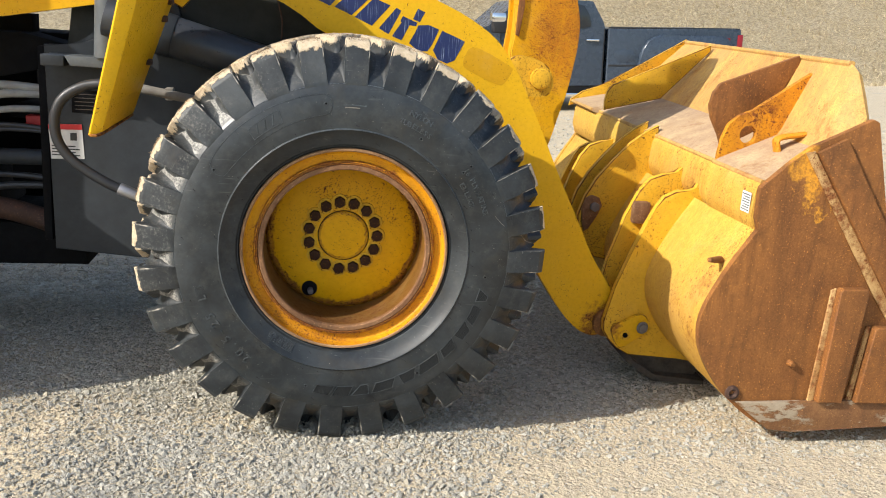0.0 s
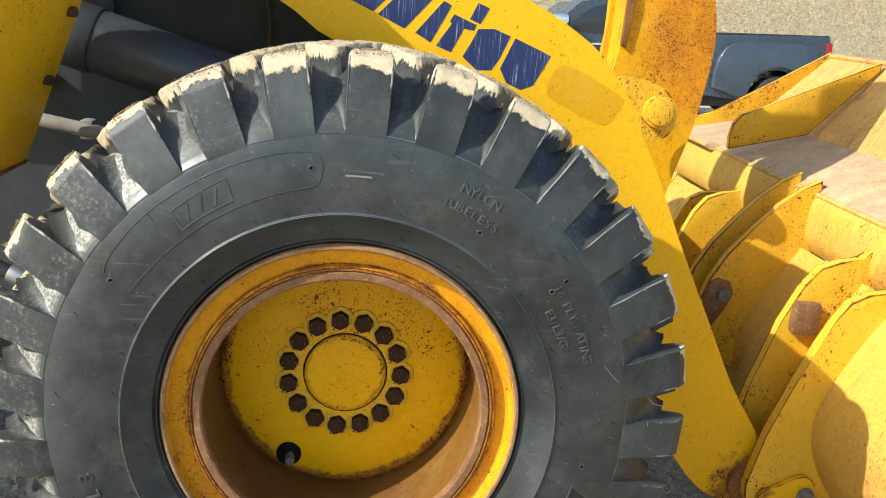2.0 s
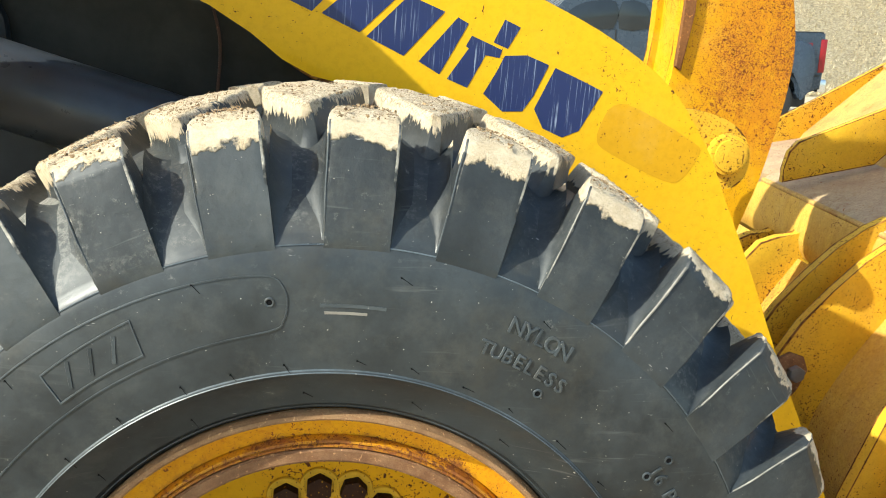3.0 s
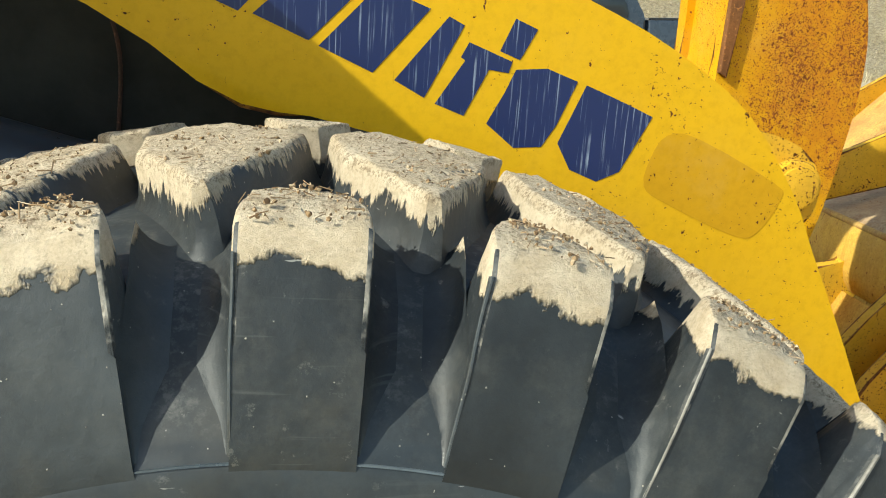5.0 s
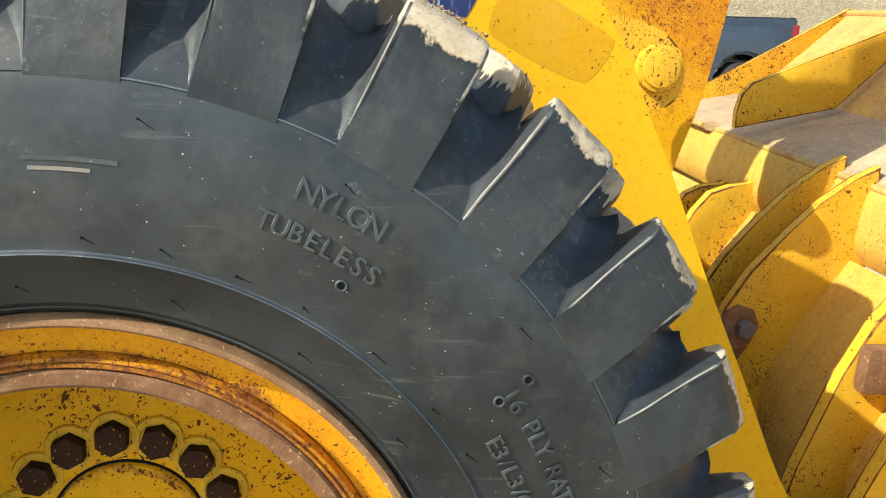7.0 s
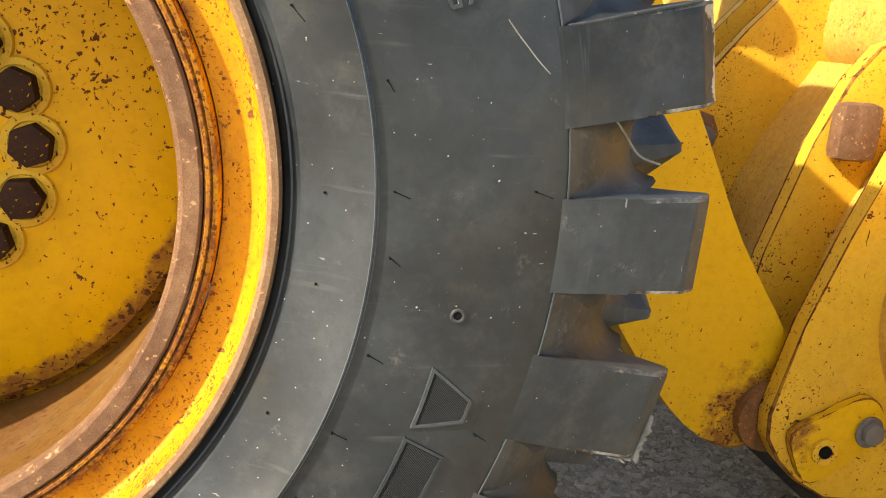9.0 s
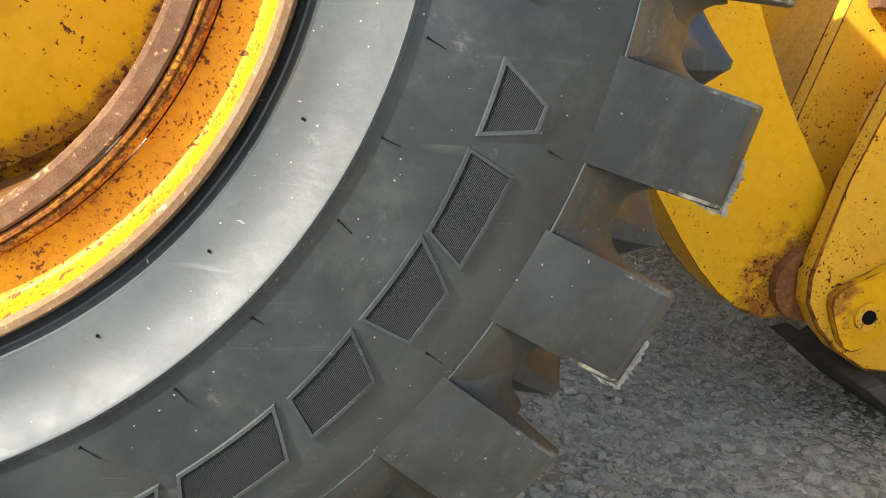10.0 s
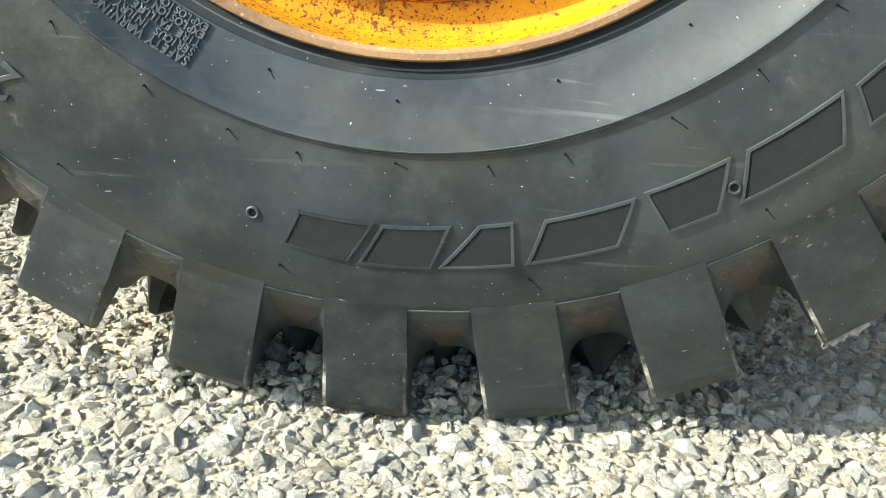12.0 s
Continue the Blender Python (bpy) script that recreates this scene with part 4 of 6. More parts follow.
back_curve = [(2.841, 0.091), (2.312, 0.092), (1.878, 0.067), (1.714, 0.077), (1.628, 0.121), (1.543, 0.190), (1.476, 0.264), (1.421, 0.346), (1.388, 0.423), (1.379, 0.500), (1.390, 0.563), (1.412, 0.620), (1.449, 0.698), (1.489, 0.770), (1.529, 0.833), (1.558, 0.881)]
back_smooth = back_curve[:2] + smooth_outline(back_curve[2:], 3, closed=False)
upper_run = [(1.566, 0.868), (1.543, 0.900), (1.534, 0.934), (1.537, 0.988), (1.541, 1.032), (1.548, 1.053), (1.562, 1.069)]
shelf_run = [(1.558, 1.065), (1.580, 1.080), (1.814, 1.204)]
guard_run = [(1.801, 1.194), (1.821, 1.224), (1.914, 1.504), (1.928, 1.520)]
part("back_sheet", loft(back_smooth, moved(back_smooth, 0.015, 0.024), YN + 0.03, YF - 0.03, 0.03), M_YEL_WORN, bucket, "sun bleached yellow curved back sheet", 30)
far_run = moved(upper_run, -0.035, 0.063)
mid_run = [(x + (u - x) * 0.13, z + (w - z) * 0.13) for (x, z), (u, w) in zip(upper_run, far_run)]
part("corner_box", loft(upper_run, mid_run, YN + 0.03, 0.485, 0.02), M_YEL_WORN, bucket, "rust streaked yellow corner box", 30)
part("upper_back", loft(moved(mid_run, 0.048, -0.012), moved(far_run, 0.045, -0.012), 0.485, YF - 0.03, 0.02), M_YEL_WORN, bucket, "", 30)
far_shelf = [(1.522, 1.128), (1.544, 1.141), (1.931, 1.224)]


def shelf_at(y, back=0.0):
    """The shelf's section at a depth; back: how far its rear edge is set in."""
    u = (y - YN - 0.03) / (YF - YN - 0.06)
    (a, b, c), (d, e, f) = shelf_run, far_shelf
    mid = [(p[0] + (q[0] - p[0]) * u, p[1] + (q[1] - p[1]) * u) for p, q in ((a, d), (b, e), (c, f))]
    return y, [(mid[0][0] + back, mid[0][1] - 0.25 * back), (mid[1][0] + back, mid[1][1] - 0.10 * back), mid[2]]


part("top_shelf", loft_through([shelf_at(YN + 0.03), shelf_at(0.485), shelf_at(0.497, 0.045), shelf_at(2.16, 0.045), shelf_at(2.172), shelf_at(YF - 0.03)], 0.02), M_SHELF, bucket, "dusty rubbed shelf plate", 30)
far_guard = [(1.919, 1.215), (1.939, 1.246), (2.237, 1.531), (2.253, 1.546)]
part("spill_guard", loft_through([(YN + 0.032, [(1.802, 1.194), (1.822, 1.211), (1.918, 1.298), (1.941, 1.319)]), (YN + 0.075, [(1.802, 1.194), (1.822, 1.218), (1.913, 1.396), (1.929, 1.418)]),
                                  (YN + 0.120, [(1.801, 1.194), (1.821, 1.221), (1.911, 1.474), (1.926, 1.493)]), (YN + 0.175, guard_run), (YF, far_guard)], 0.022), M_GUARD, bucket, "rust stained bleached yellow spill guard", 40)
part("guard_lip", sweep([(1.928, YN + 0.175, 1.518), (2.249, YF, 1.544)], 0.013, 10), M_GUARD, bucket, "rolled worn guard lip")
side_out = [(1.543, 1.046), (1.647, 1.146), (1.726, 1.211), (1.855, 1.274), (1.953, 1.324), (1.975, 1.314), (2.081, 0.941), (2.419, 0.476), (2.823, 0.129), (2.822, 0.087)] + back_smooth[1:] + [(1.566, 0.868), (1.544, 0.930)]
part("side_plate", prism(side_out, YN, YN + 0.03, 0.004), M_SIDE, bucket, "bare brown rusty side plate", 25)
part("side_plate", prism(moved(side_out, 0.013, 0.034), YF - 0.03, YF, 0.004), M_YEL_WORN, bucket, "", 25)
part("diagonal_rib", prism([(1.738, 1.192), (1.845, 1.250), (1.990, 1.035), (2.255, 0.660), (2.620, 0.150), (2.506, 0.150), (2.137, 0.631)], YN - 0.024, YN - 0.001, 0.006), M_RUST, bucket, "rusty diagonal strip")
# weld bevel; its tan also carries the sunlight on the sloped face
part("rib_edge", prism([(1.695, 1.187), (1.731, 1.196), (2.137, 0.631), (2.506, 0.150), (2.477, 0.150), (2.098, 0.617)], YN - 0.009, YN - 0.001, 0.004), M_WELD, bucket, "tan worn weld edge")
part("wear_plate", prism([(1.917, 0.657), (1.931, 0.671), (2.031, 0.672), (2.041, 0.651), (2.011, 0.195), (1.907, 0.195)], YN - 0.046, YN - 0.001, 0.008, 3), M_RUST, bucket)
part("wear_edge", prism([(1.898, 0.657), (1.918, 0.666), (1.907, 0.195), (1.880, 0.181)], YN - 0.014, YN - 0.001, 0.006), M_WELD, bucket, "tan worn weld edge")
part("wear_plate", prism([(2.095, 0.506), (2.108, 0.516), (2.255, 0.515), (2.247, 0.194), (2.071, 0.195)], YN - 0.046, YN - 0.001, 0.008, 3), M_RUST, bucket)
part("wear_edge", prism([(2.077, 0.511), (2.096, 0.516), (2.071, 0.195), (2.046, 0.185)], YN - 0.014, YN - 0.001, 0.006), M_WELD, bucket, "tan worn weld edge")
part("heel_strip", prism([(1.573, 0.182), (2.604, 0.212), (2.823, 0.129), (2.822, 0.087), (2.263, 0.086), (1.829, 0.057), (1.723, 0.067)], YN - 0.022, YN - 0.001, 0.006), M_HEEL, bucket, "mud smeared rusty heel strip")
part("corner_knob", lathe([(0.030, 0.0), (0.028, -0.010), (0.018, -0.014), (0.010, -0.006), (0.008, 0.0)], 18), M_RUST_DARK, bucket, "worn dark corner knob", at=Matrix.Translation((1.557, YN, 0.218)))
part("lifting_stub", rod((1.782, YN, 0.349), (1.782, YN - 0.028, 0.349), 0.016, 16, 0.010, 0.003), M_RUST, bucket)
part("lifting_stub", rod((1.458, 0.100, 0.745), (1.387, 0.045, 0.756), 0.016, 12, 0.009, 0.003), M_RUST, bucket)


def holed(points, hole, y0, y1):
    """A flat plate with one hole through it."""
    bm = bmesh.new()
    edges = []
    for loop in (points, hole):
        vs = [bm.verts.new((x, y0, z)) for x, z in loop]
        edges += [bm.edges.new((vs[i], vs[(i + 1) % len(vs)])) for i in range(len(vs))]
    faces = [f for f in bmesh.ops.triangle_fill(bm, use_beauty=True, edges=edges)["geom"] if isinstance(f, bmesh.types.BMFace)]
    made = bmesh.ops.extrude_face_region(bm, geom=faces, use_keep_orig=True)
    for v in made["geom"]:
        if isinstance(v, bmesh.types.BMVert):
            v.co.y = y1
    bmesh.ops.recalc_face_normals(bm, faces=bm.faces)
    return bm


for y, pts, mat, lab in (
        (0.50, [(1.575, 1.039), (1.571, 1.099), (1.580, 1.174), (1.601, 1.233), (1.641, 1.271), (1.702, 1.298), (2.005, 1.514), (2.014, 1.486), (1.869, 1.187)], M_ORANGE, "orange rusty gusset with a round hole"),
        (0.68, [(1.676, 1.090), (1.644, 1.167), (1.602, 1.235), (1.585, 1.292), (1.596, 1.350), (1.623, 1.391), (1.967, 1.531), (1.976, 1.497), (1.822, 1.204)], M_RUST, "dark rusty gusset"),
        (1.93, [(1.523, 1.137), (1.521, 1.184), (1.529, 1.245), (1.558, 1.283), (1.615, 1.306), (2.115, 1.539), (2.114, 1.503), (1.850, 1.220)], M_YEL_CHIP, "yellow gusset with chipped edge"),
        (2.61, [(1.508, 1.095), (1.518, 1.138), (1.591, 1.191), (1.727, 1.239), (2.250, 1.562), (2.245, 1.519), (1.941, 1.219)], M_YEL_CHIP, "yellow end gusset")):
    hole = [(1.690 + 0.038 * math.cos(i * math.tau / 28), 1.194 + 0.038 * math.sin(i * math.tau / 28)) for i in range(28)] if y == 0.50 else None
    part("gusset", holed(pts, hole, y - 0.014, y + 0.014) if hole else prism(pts, y - 0.014, y + 0.014, 0.005), mat, bucket, lab)
for y0, y1, back in ((YN + 0.03, 0.485, 0.0), (0.497, 2.16, 0.045), (2.172, YF - 0.03, 0.0)):
    ends = [shelf_at(y, back) for y in (y0, y1)]
    part("fold_edge", sweep([(run[0][0] + 0.004, y, run[0][1] - 0.002) for y, run in ends], 0.010, 12), M_GUARD, bucket, "rounded rusty fold of the shelf")
eye = sweep([(1.728, 0.290, 1.110), (1.723, 0.290, 1.160), (1.714, 0.290, 1.195), (1.732, 0.290, 1.211), (1.792, 0.290, 1.223), (1.852, 0.290, 1.232), (1.886, 0.290, 1.235)], 0.0115, 12)
for v in eye.verts:
    v.co.y = 0.29 + 2.3 * (v.co.y - 0.29)
part("lifting_eye", eye, M_ORANGE, bucket, "bent flat rusty lifting eye")


def lean(bm):
    """The hinge plates stand very slightly higher towards the far side."""
    for v in bm.verts:
        v.co.z += 0.02 * (v.co.y - YN)
    return bm


hinge_out = [(1.211, 0.283), (1.215, 0.238), (1.242, 0.196), (1.284, 0.156), (1.344, 0.122), (1.588, 0.107), (1.668, 0.088), (1.609, 0.142), (1.481, 0.312), (1.454, 0.461), (1.485, 0.581), (1.578, 0.761), (1.625, 0.851), (1.601, 0.911), (1.604, 0.966), (1.581, 0.947), (1.565, 0.911), (1.535, 0.902), (1.475, 0.894), (1.424, 0.867), (1.390, 0.812), (1.357, 0.737), (1.305, 0.607), (1.248, 0.442)]
inner_out = [(1.222, 0.289), (1.266, 0.180), (1.584, 0.139), (1.604, 0.149), (1.477, 0.317), (1.449, 0.466), (1.480, 0.585), (1.573, 0.764), (1.619, 0.854), (1.595, 0.914), (1.601, 0.984), (1.571, 0.969), (1.551, 0.944), (1.485, 0.934), (1.425, 0.910), (1.379, 0.850), (1.328, 0.731), (1.265, 0.517)]
for y0, y1, o in ((0.64, 0.68, hinge_out), (0.834, 0.874, inner_out), (1.80, 1.84, inner_out), (1.985, 2.025, hinge_out)):
    part("hinge_plate", lean(prism(o, y0, y1, 0.005)), M_YEL_CHIP, bucket, "chipped yellow hinge plate")
part("stop_block", box(1.345, 1.430, 0.79, 0.834, 0.720, 0.826, 0.018), M_RUST_RIM, bucket, "small rusty stop block")
mid_out = [(1.600, 1.108), (1.543, 1.076), (1.463, 1.012), (1.385, 0.925), (1.305, 0.825), (1.254, 0.730), (1.225, 0.631), (1.234, 0.542), (1.278, 0.462), (1.337, 0.412), (1.446, 0.393), (1.458, 0.590), (1.570, 0.787), (1.616, 0.857), (1.591, 0.917), (1.598, 1.076)]
for y in (1.25, 1.40):
    part("link_plate", lean(prism(mid_out, y, y + 0.035, 0.005)), M_YEL_CHIP, bucket, "curved yellow link plate")
part("pin_retainer", prism([(1.238, 0.689), (1.255, 0.748), (1.283, 0.765), (1.325, 0.753), (1.344, 0.713), (1.322, 0.656), (1.284, 0.589), (1.261, 0.575), (1.247, 0.624)], 1.235, 1.250, 0.004), M_RUST_RIM, bucket, "rusty pin retainer")
part("retainer_bolt", rod((1.302, 1.235, 0.707), (1.303, 1.212, 0.707), 0.025, 6, w=0.004), M_DULL, bucket, "grey steel bolt head")
ret = part("pin_lock_plate", prism(smooth_outline([(1.247, 0.269), (1.307, 0.305), (1.371, 0.337), (1.405, 0.326), (1.419, 0.295), (1.424, 0.260), (1.366, 0.218), (1.309, 0.177), (1.283, 0.183), (1.265, 0.213)], 3), 0.620, 0.638, 0.003), M_YEL, bucket, "bright yellow pin lock plate")
part("lock_bolt", rod((1.391, 0.620, 0.275), (1.392, 0.600, 0.275), 0.022, 6, w=0.004), M_DULL, ret)
part("lock_washer", rod((1.391, 0.620, 0.275), (1.392, 0.614, 0.275), 0.029, 20, w=0.002), M_DULL, ret)
part("grease_ring", lathe([(0.024, 0.0), (0.024, -0.007), (0.013, -0.007), (0.012, 0.0)], 20), M_YEL_CHIP, ret, at=Matrix.Translation((1.312, 0.620, 0.238)))
part("grease_fitting", rod((1.312, 0.623, 0.239), (1.312, 0.611, 0.238), 0.0118, 14), M_BLACK, ret)
part("pivot_bush", rod((1.245, 0.680, 0.269), (1.242, 0.834, 0.274), 0.066, 32, w=0.006), M_RUST, bucket, "worn rusty pivot bush")
part("heel_shoe", prism([(1.325, 0.118), (1.345, 0.105), (1.46, 0.022), (1.72, 0.004), (1.72, 0.03), (1.47, 0.048), (1.36, 0.128)], 0.60, 0.90, 0.006), M_MUD, bucket, "dark muddy heel shoe")
part("shoe_rib", prism([(1.36, 0.125), (1.47, 0.040), (1.70, 0.025), (1.70, 0.13), (1.40, 0.150)], 0.66, 0.86, 0.010), M_MUD, bucket)
# ---------------------------------------------------------------- loader front frame and its fittings
part("front_frame", prism([(-1.254, 1.356), (-1.235, 0.474), (-0.894, 0.447), (0.396, 0.407), (0.507, 1.053), (0.074, 1.359), (-0.416, 1.384), (-1.047, 1.393), (-1.123, 1.360)], 0.93, 0.97, 0.006), M_FRAME, loader, "dark grey steel front frame")
part("frame_core", prism([(-1.090, 1.988), (-1.171, 1.345), (-1.186, 0.527), (0.341, 0.434), (0.473, 1.055), (0.042, 1.415), (-0.251, 1.710), (-0.306, 1.983)], 0.98, 1.70, 0.01), M_CORE, loader, "grimy dark frame interior")
part("frame_gusset", prism(smooth_outline([(-1.242, 1.345), (-1.155, 1.361), (-1.068, 1.409), (-1.025, 1.474), (-0.993, 1.605), (-0.743, 1.604), (-0.741, 1.342)], 3), 0.95, 0.98, 0.004), M_FRAME, loader)
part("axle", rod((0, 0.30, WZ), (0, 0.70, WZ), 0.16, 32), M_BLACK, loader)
part("lift_cylinder", rod((-0.966, 0.780, 1.493), (0.281, 0.780, 1.176), 0.083, 36, w=0.006), M_CYL, loader, "dark grey lift cylinder")
part("cylinder_end", rod((-0.785, 0.780, 1.446), (-0.699, 0.780, 1.425), 0.088, 36, w=0.008), M_FRAME, loader, "dark cylinder end")
part("muddy_pipe", rod((-0.836, 0.730, 1.216), (-0.581, 0.730, 1.176), 0.019, 16, w=0.003), M_CLAYPIPE, loader, "mud covered hydraulic pipe")
part("pipe_clamp", box(-0.733, -0.699, 0.7200, 0.7700, 1.173, 1.224, 0.008), M_CLAYPIPE, loader)
part("thin_line", sweep([(-0.338, 0.972, 1.765), (-0.305, 0.972, 1.623), (-0.278, 0.972, 1.514), (-0.283, 0.972, 1.384)], 0.0035, 8), M_RUST_DARK, loader)

# upright post on its flange
part("post", rod((-0.973, 0.800, 1.324), (-0.956, 0.800, 1.768), 0.050, 32), M_GREYPART, loader, "grey round post")
part("post_flange", prism([(-1.139, 1.324), (-1.116, 1.283), (-0.870, 1.281), (-0.859, 1.323)], 0.79, 0.93, 0.006), M_GREYPART, loader, "light grey flange plate")
part("flange_stop", box(-1.234, -1.142, 0.8000, 0.9300, 1.278, 1.324, 0.006), M_FRAME, loader)
# folded fender bracket
def folded(edge_l, edge_c, edge_r, t=0.010):
    bm = bmesh.new()
    rows = [[Vector(p) for p in e] for e in (edge_l, edge_c, edge_r)]
    front = [[bm.verts.new(p) for p in r] for r in rows]
    back = [[bm.verts.new(p + Vector((-0.8 * t, t, 0))) for p in r] for r in rows]
    for g, flip in ((front, False), (back, True)):
        for a, b in zip(g, g[1:]):
            bm.faces.new((a[0], a[1], b[1], b[0]) if not flip else (b[0], b[1], a[1], a[0]))
    ring_f = [front[0][0], front[1][0], front[2][0], front[2][1], front[1][1], front[0][1]]
    ring_b = [back[0][0], back[1][0], back[2][0], back[2][1], back[1][1], back[0][1]]
    for i in range(6):
        bm.faces.new((ring_f[i], ring_f[(i + 1) % 6], ring_b[(i + 1) % 6], ring_b[i]))
    return bevel(bm, 0.003, 2, 25)


bracket = part("fender_bracket", folded([(-0.693, 0.17, 2.00), (-0.899, 0.17, 1.094)], [(-0.620, 0.19, 2.00), (-0.862, 0.19, 1.100)], [(-0.538, 0.67, 2.00), (-0.849, 0.67, 1.115)]), M_YEL, loader, "yellow folded fender bracket", 12)
for z in (1.565, 1.499, 1.330):
    bx = -0.849 + 0.3514 * (z - 1.115)
    part("bracket_bolt", rod((bx - 0.012, 0.625, z), (bx + 0.010, 0.622, z), 0.013, 12, w=0.003), M_RUST_DARK, bracket)
part("bracket_foot", sweep([(-0.897, 0.175, 1.095), (-0.862, 0.192, 1.101), (-0.850, 0.665, 1.116)], 0.006, 8), M_EDGE, bracket, "rusty curled bracket foot")
part("bracket_web", prism([(-0.701, 1.672), (-0.690, 1.561), (-0.656, 1.544), (-0.601, 1.605), (-0.535, 1.671)], 0.68, 0.692, 0.003), M_YEL, bracket)
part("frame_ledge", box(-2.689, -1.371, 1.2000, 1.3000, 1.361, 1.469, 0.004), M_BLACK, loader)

# looping hose with its end fitting
hose = part("hose", sweep([(-0.845, 0.800, 1.210), (-0.926, 0.700, 1.228), (-1.027, 0.700, 1.218), (-1.116, 0.700, 1.169), (-1.157, 0.700, 1.088), (-1.149, 0.700, 0.991), (-1.095, 0.700, 0.913), (-1.006, 0.700, 0.850), (-0.912, 0.700, 0.802), (-0.728, 0.730, 0.722)], 0.021, 14), M_HOSE, loader, "thick black hydraulic hose loop")
part("hose_fitting", rod((-0.914, 0.700, 0.804), (-0.807, 0.700, 0.758), 0.026, 12, w=0.004), M_STEEL, hose, "dull steel hose fitting")

# warning plate and data plate on the frame
sign = part("warning_decal", prism([(-1.247, 1.025), (-1.239, 0.875), (-1.102, 0.880), (-1.110, 1.029)], 0.9275, 0.9295, 0.0), M_STICK_W, loader, "white warning decal with a red header")
part("decal_header", prism([(-1.247, 1.025), (-1.246, 1.002), (-1.109, 1.006), (-1.110, 1.029)], 0.9255, 0.9274, 0.0), M_STICK_R, sign, "red decal header")
for i in range(4):
    part("text_bar", box(-1.235, -1.120 - 0.018 * (i % 2), 0.9262, 0.9274, 0.891 + 0.013 * i, 0.896 + 0.013 * i, 0), M_STICK_K, sign)
part("pictogram_bar", box(-1.158, -1.131, 0.9262, 0.9274, 0.958, 0.991, 0), M_STICK_K, sign)
M_PLATE = plain_mat("faded_brown_print", (0.06, 0.045, 0.035), 0.6)
plate = part("data_plate", box(-1.148, -1.019, 0.9265, 0.9295, 1.078, 1.175, 0.002), M_BLACK, loader, "dark data plate")
for i in range(5):
    part("text_bar", box(-1.135, -1.032, 0.9250, 0.9264, 1.092 + 0.016 * i, 1.095 + 0.016 * i, 0), M_PLATE, plate)

# articulation area: steering cylinder, hoses, dark rear frame, yellow side beam
part("steering_cylinder", rod((-1.837, 1.070, 0.848), (-1.147, 1.070, 0.857), 0.036, 24, w=0.003), M_FRAME, loader, "dark blue grey steering cylinder")
# near-black frame parts, with the shade of the joint put into their colour
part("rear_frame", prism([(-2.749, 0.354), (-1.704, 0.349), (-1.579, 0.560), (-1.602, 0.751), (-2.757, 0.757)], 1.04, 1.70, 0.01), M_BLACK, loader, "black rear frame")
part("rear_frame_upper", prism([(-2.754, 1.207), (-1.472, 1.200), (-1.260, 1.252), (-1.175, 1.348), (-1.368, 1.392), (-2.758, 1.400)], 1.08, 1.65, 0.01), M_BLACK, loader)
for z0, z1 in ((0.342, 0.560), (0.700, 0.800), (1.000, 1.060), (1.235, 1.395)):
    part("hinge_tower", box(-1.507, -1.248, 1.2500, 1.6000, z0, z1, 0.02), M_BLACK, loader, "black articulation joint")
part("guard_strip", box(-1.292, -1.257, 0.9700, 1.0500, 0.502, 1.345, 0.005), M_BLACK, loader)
part("lower_arm", sweep([(-1.820, 1.095, 0.586), (-1.557, 1.095, 0.616), (-1.346, 1.095, 0.573), (-1.188, 1.095, 0.509)], 0.05, 12), M_RUST_DARK, loader)
for z0, z1, r, m in ((1.155, 1.148, 0.018, M_HOSE_GREY), (1.103, 1.129, 0.019, M_HOSE_GREY), (1.035, 1.061, 0.015, M_HOSE_GREY), (0.982, 0.972, 0.012, M_HOSE), (0.956, 0.961, 0.010, M_HOSE), (0.761, 0.751, 0.014, M_HOSE), (0.698, 0.719, 0.017, M_HOSE)):
    part("hydraulic_hose", sweep([(-2.10, 1.11, z0 - 0.03), (-1.62, 1.09, z0), (-1.44, 1.09, (z0 + z1) / 2 + 0.012), (-1.26, 1.09, z1), (-1.13, 1.11, z1 - 0.04)], r, 10), m, loader)
# dark sheet and belly block added to deepen the shade below the frame
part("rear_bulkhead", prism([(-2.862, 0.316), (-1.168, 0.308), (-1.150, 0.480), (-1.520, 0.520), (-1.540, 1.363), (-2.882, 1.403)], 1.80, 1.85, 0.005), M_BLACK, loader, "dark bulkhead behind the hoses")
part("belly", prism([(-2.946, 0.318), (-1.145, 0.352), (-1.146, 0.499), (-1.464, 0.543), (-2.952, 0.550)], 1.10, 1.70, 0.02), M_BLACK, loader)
part("hose_clamp", box(-1.297, -1.256, 1.0500, 1.1300, 0.991, 1.181, 0.006), M_FRAME, loader)
part("valve_block", box(-1.405, -1.311, 1.1500, 1.2200, 0.964, 1.027, 0.006), M_STICK_R, loader, "small red fitting")
part("side_beam", prism([(-2.793, 1.355), (-1.409, 1.458), (-1.052, 1.529), (-0.847, 1.561), (-0.848, 1.822), (-2.804, 1.833)], 0.90, 0.96, 0.006), M_YEL, loader, "yellow side beam")

# rear wheel, fender and hood of the machine, behind the camera's left
REAR = Matrix.Translation((-2.80, 0, WZ))
rear_tyre = part("rear_tyre", tyre.data, None, loader, at=REAR)
for i in range(28):
    for me, off in ((LUGS["front", True][0], 0.0), (LUGS["centre", True][0], 0.52)):
        part("lug", me, None, rear_tyre, at=REAR @ pose(0, 0, 0, 0, 90 - 360 / 28 * (i + off), 0))
part("rear_rim", wheel.data, None, loader, at=REAR)
arch_o = [(-2.80 + 0.90 * math.cos(radians(a)), WZ + 0.90 * math.sin(radians(a))) for a in range(30, 151, 10)]
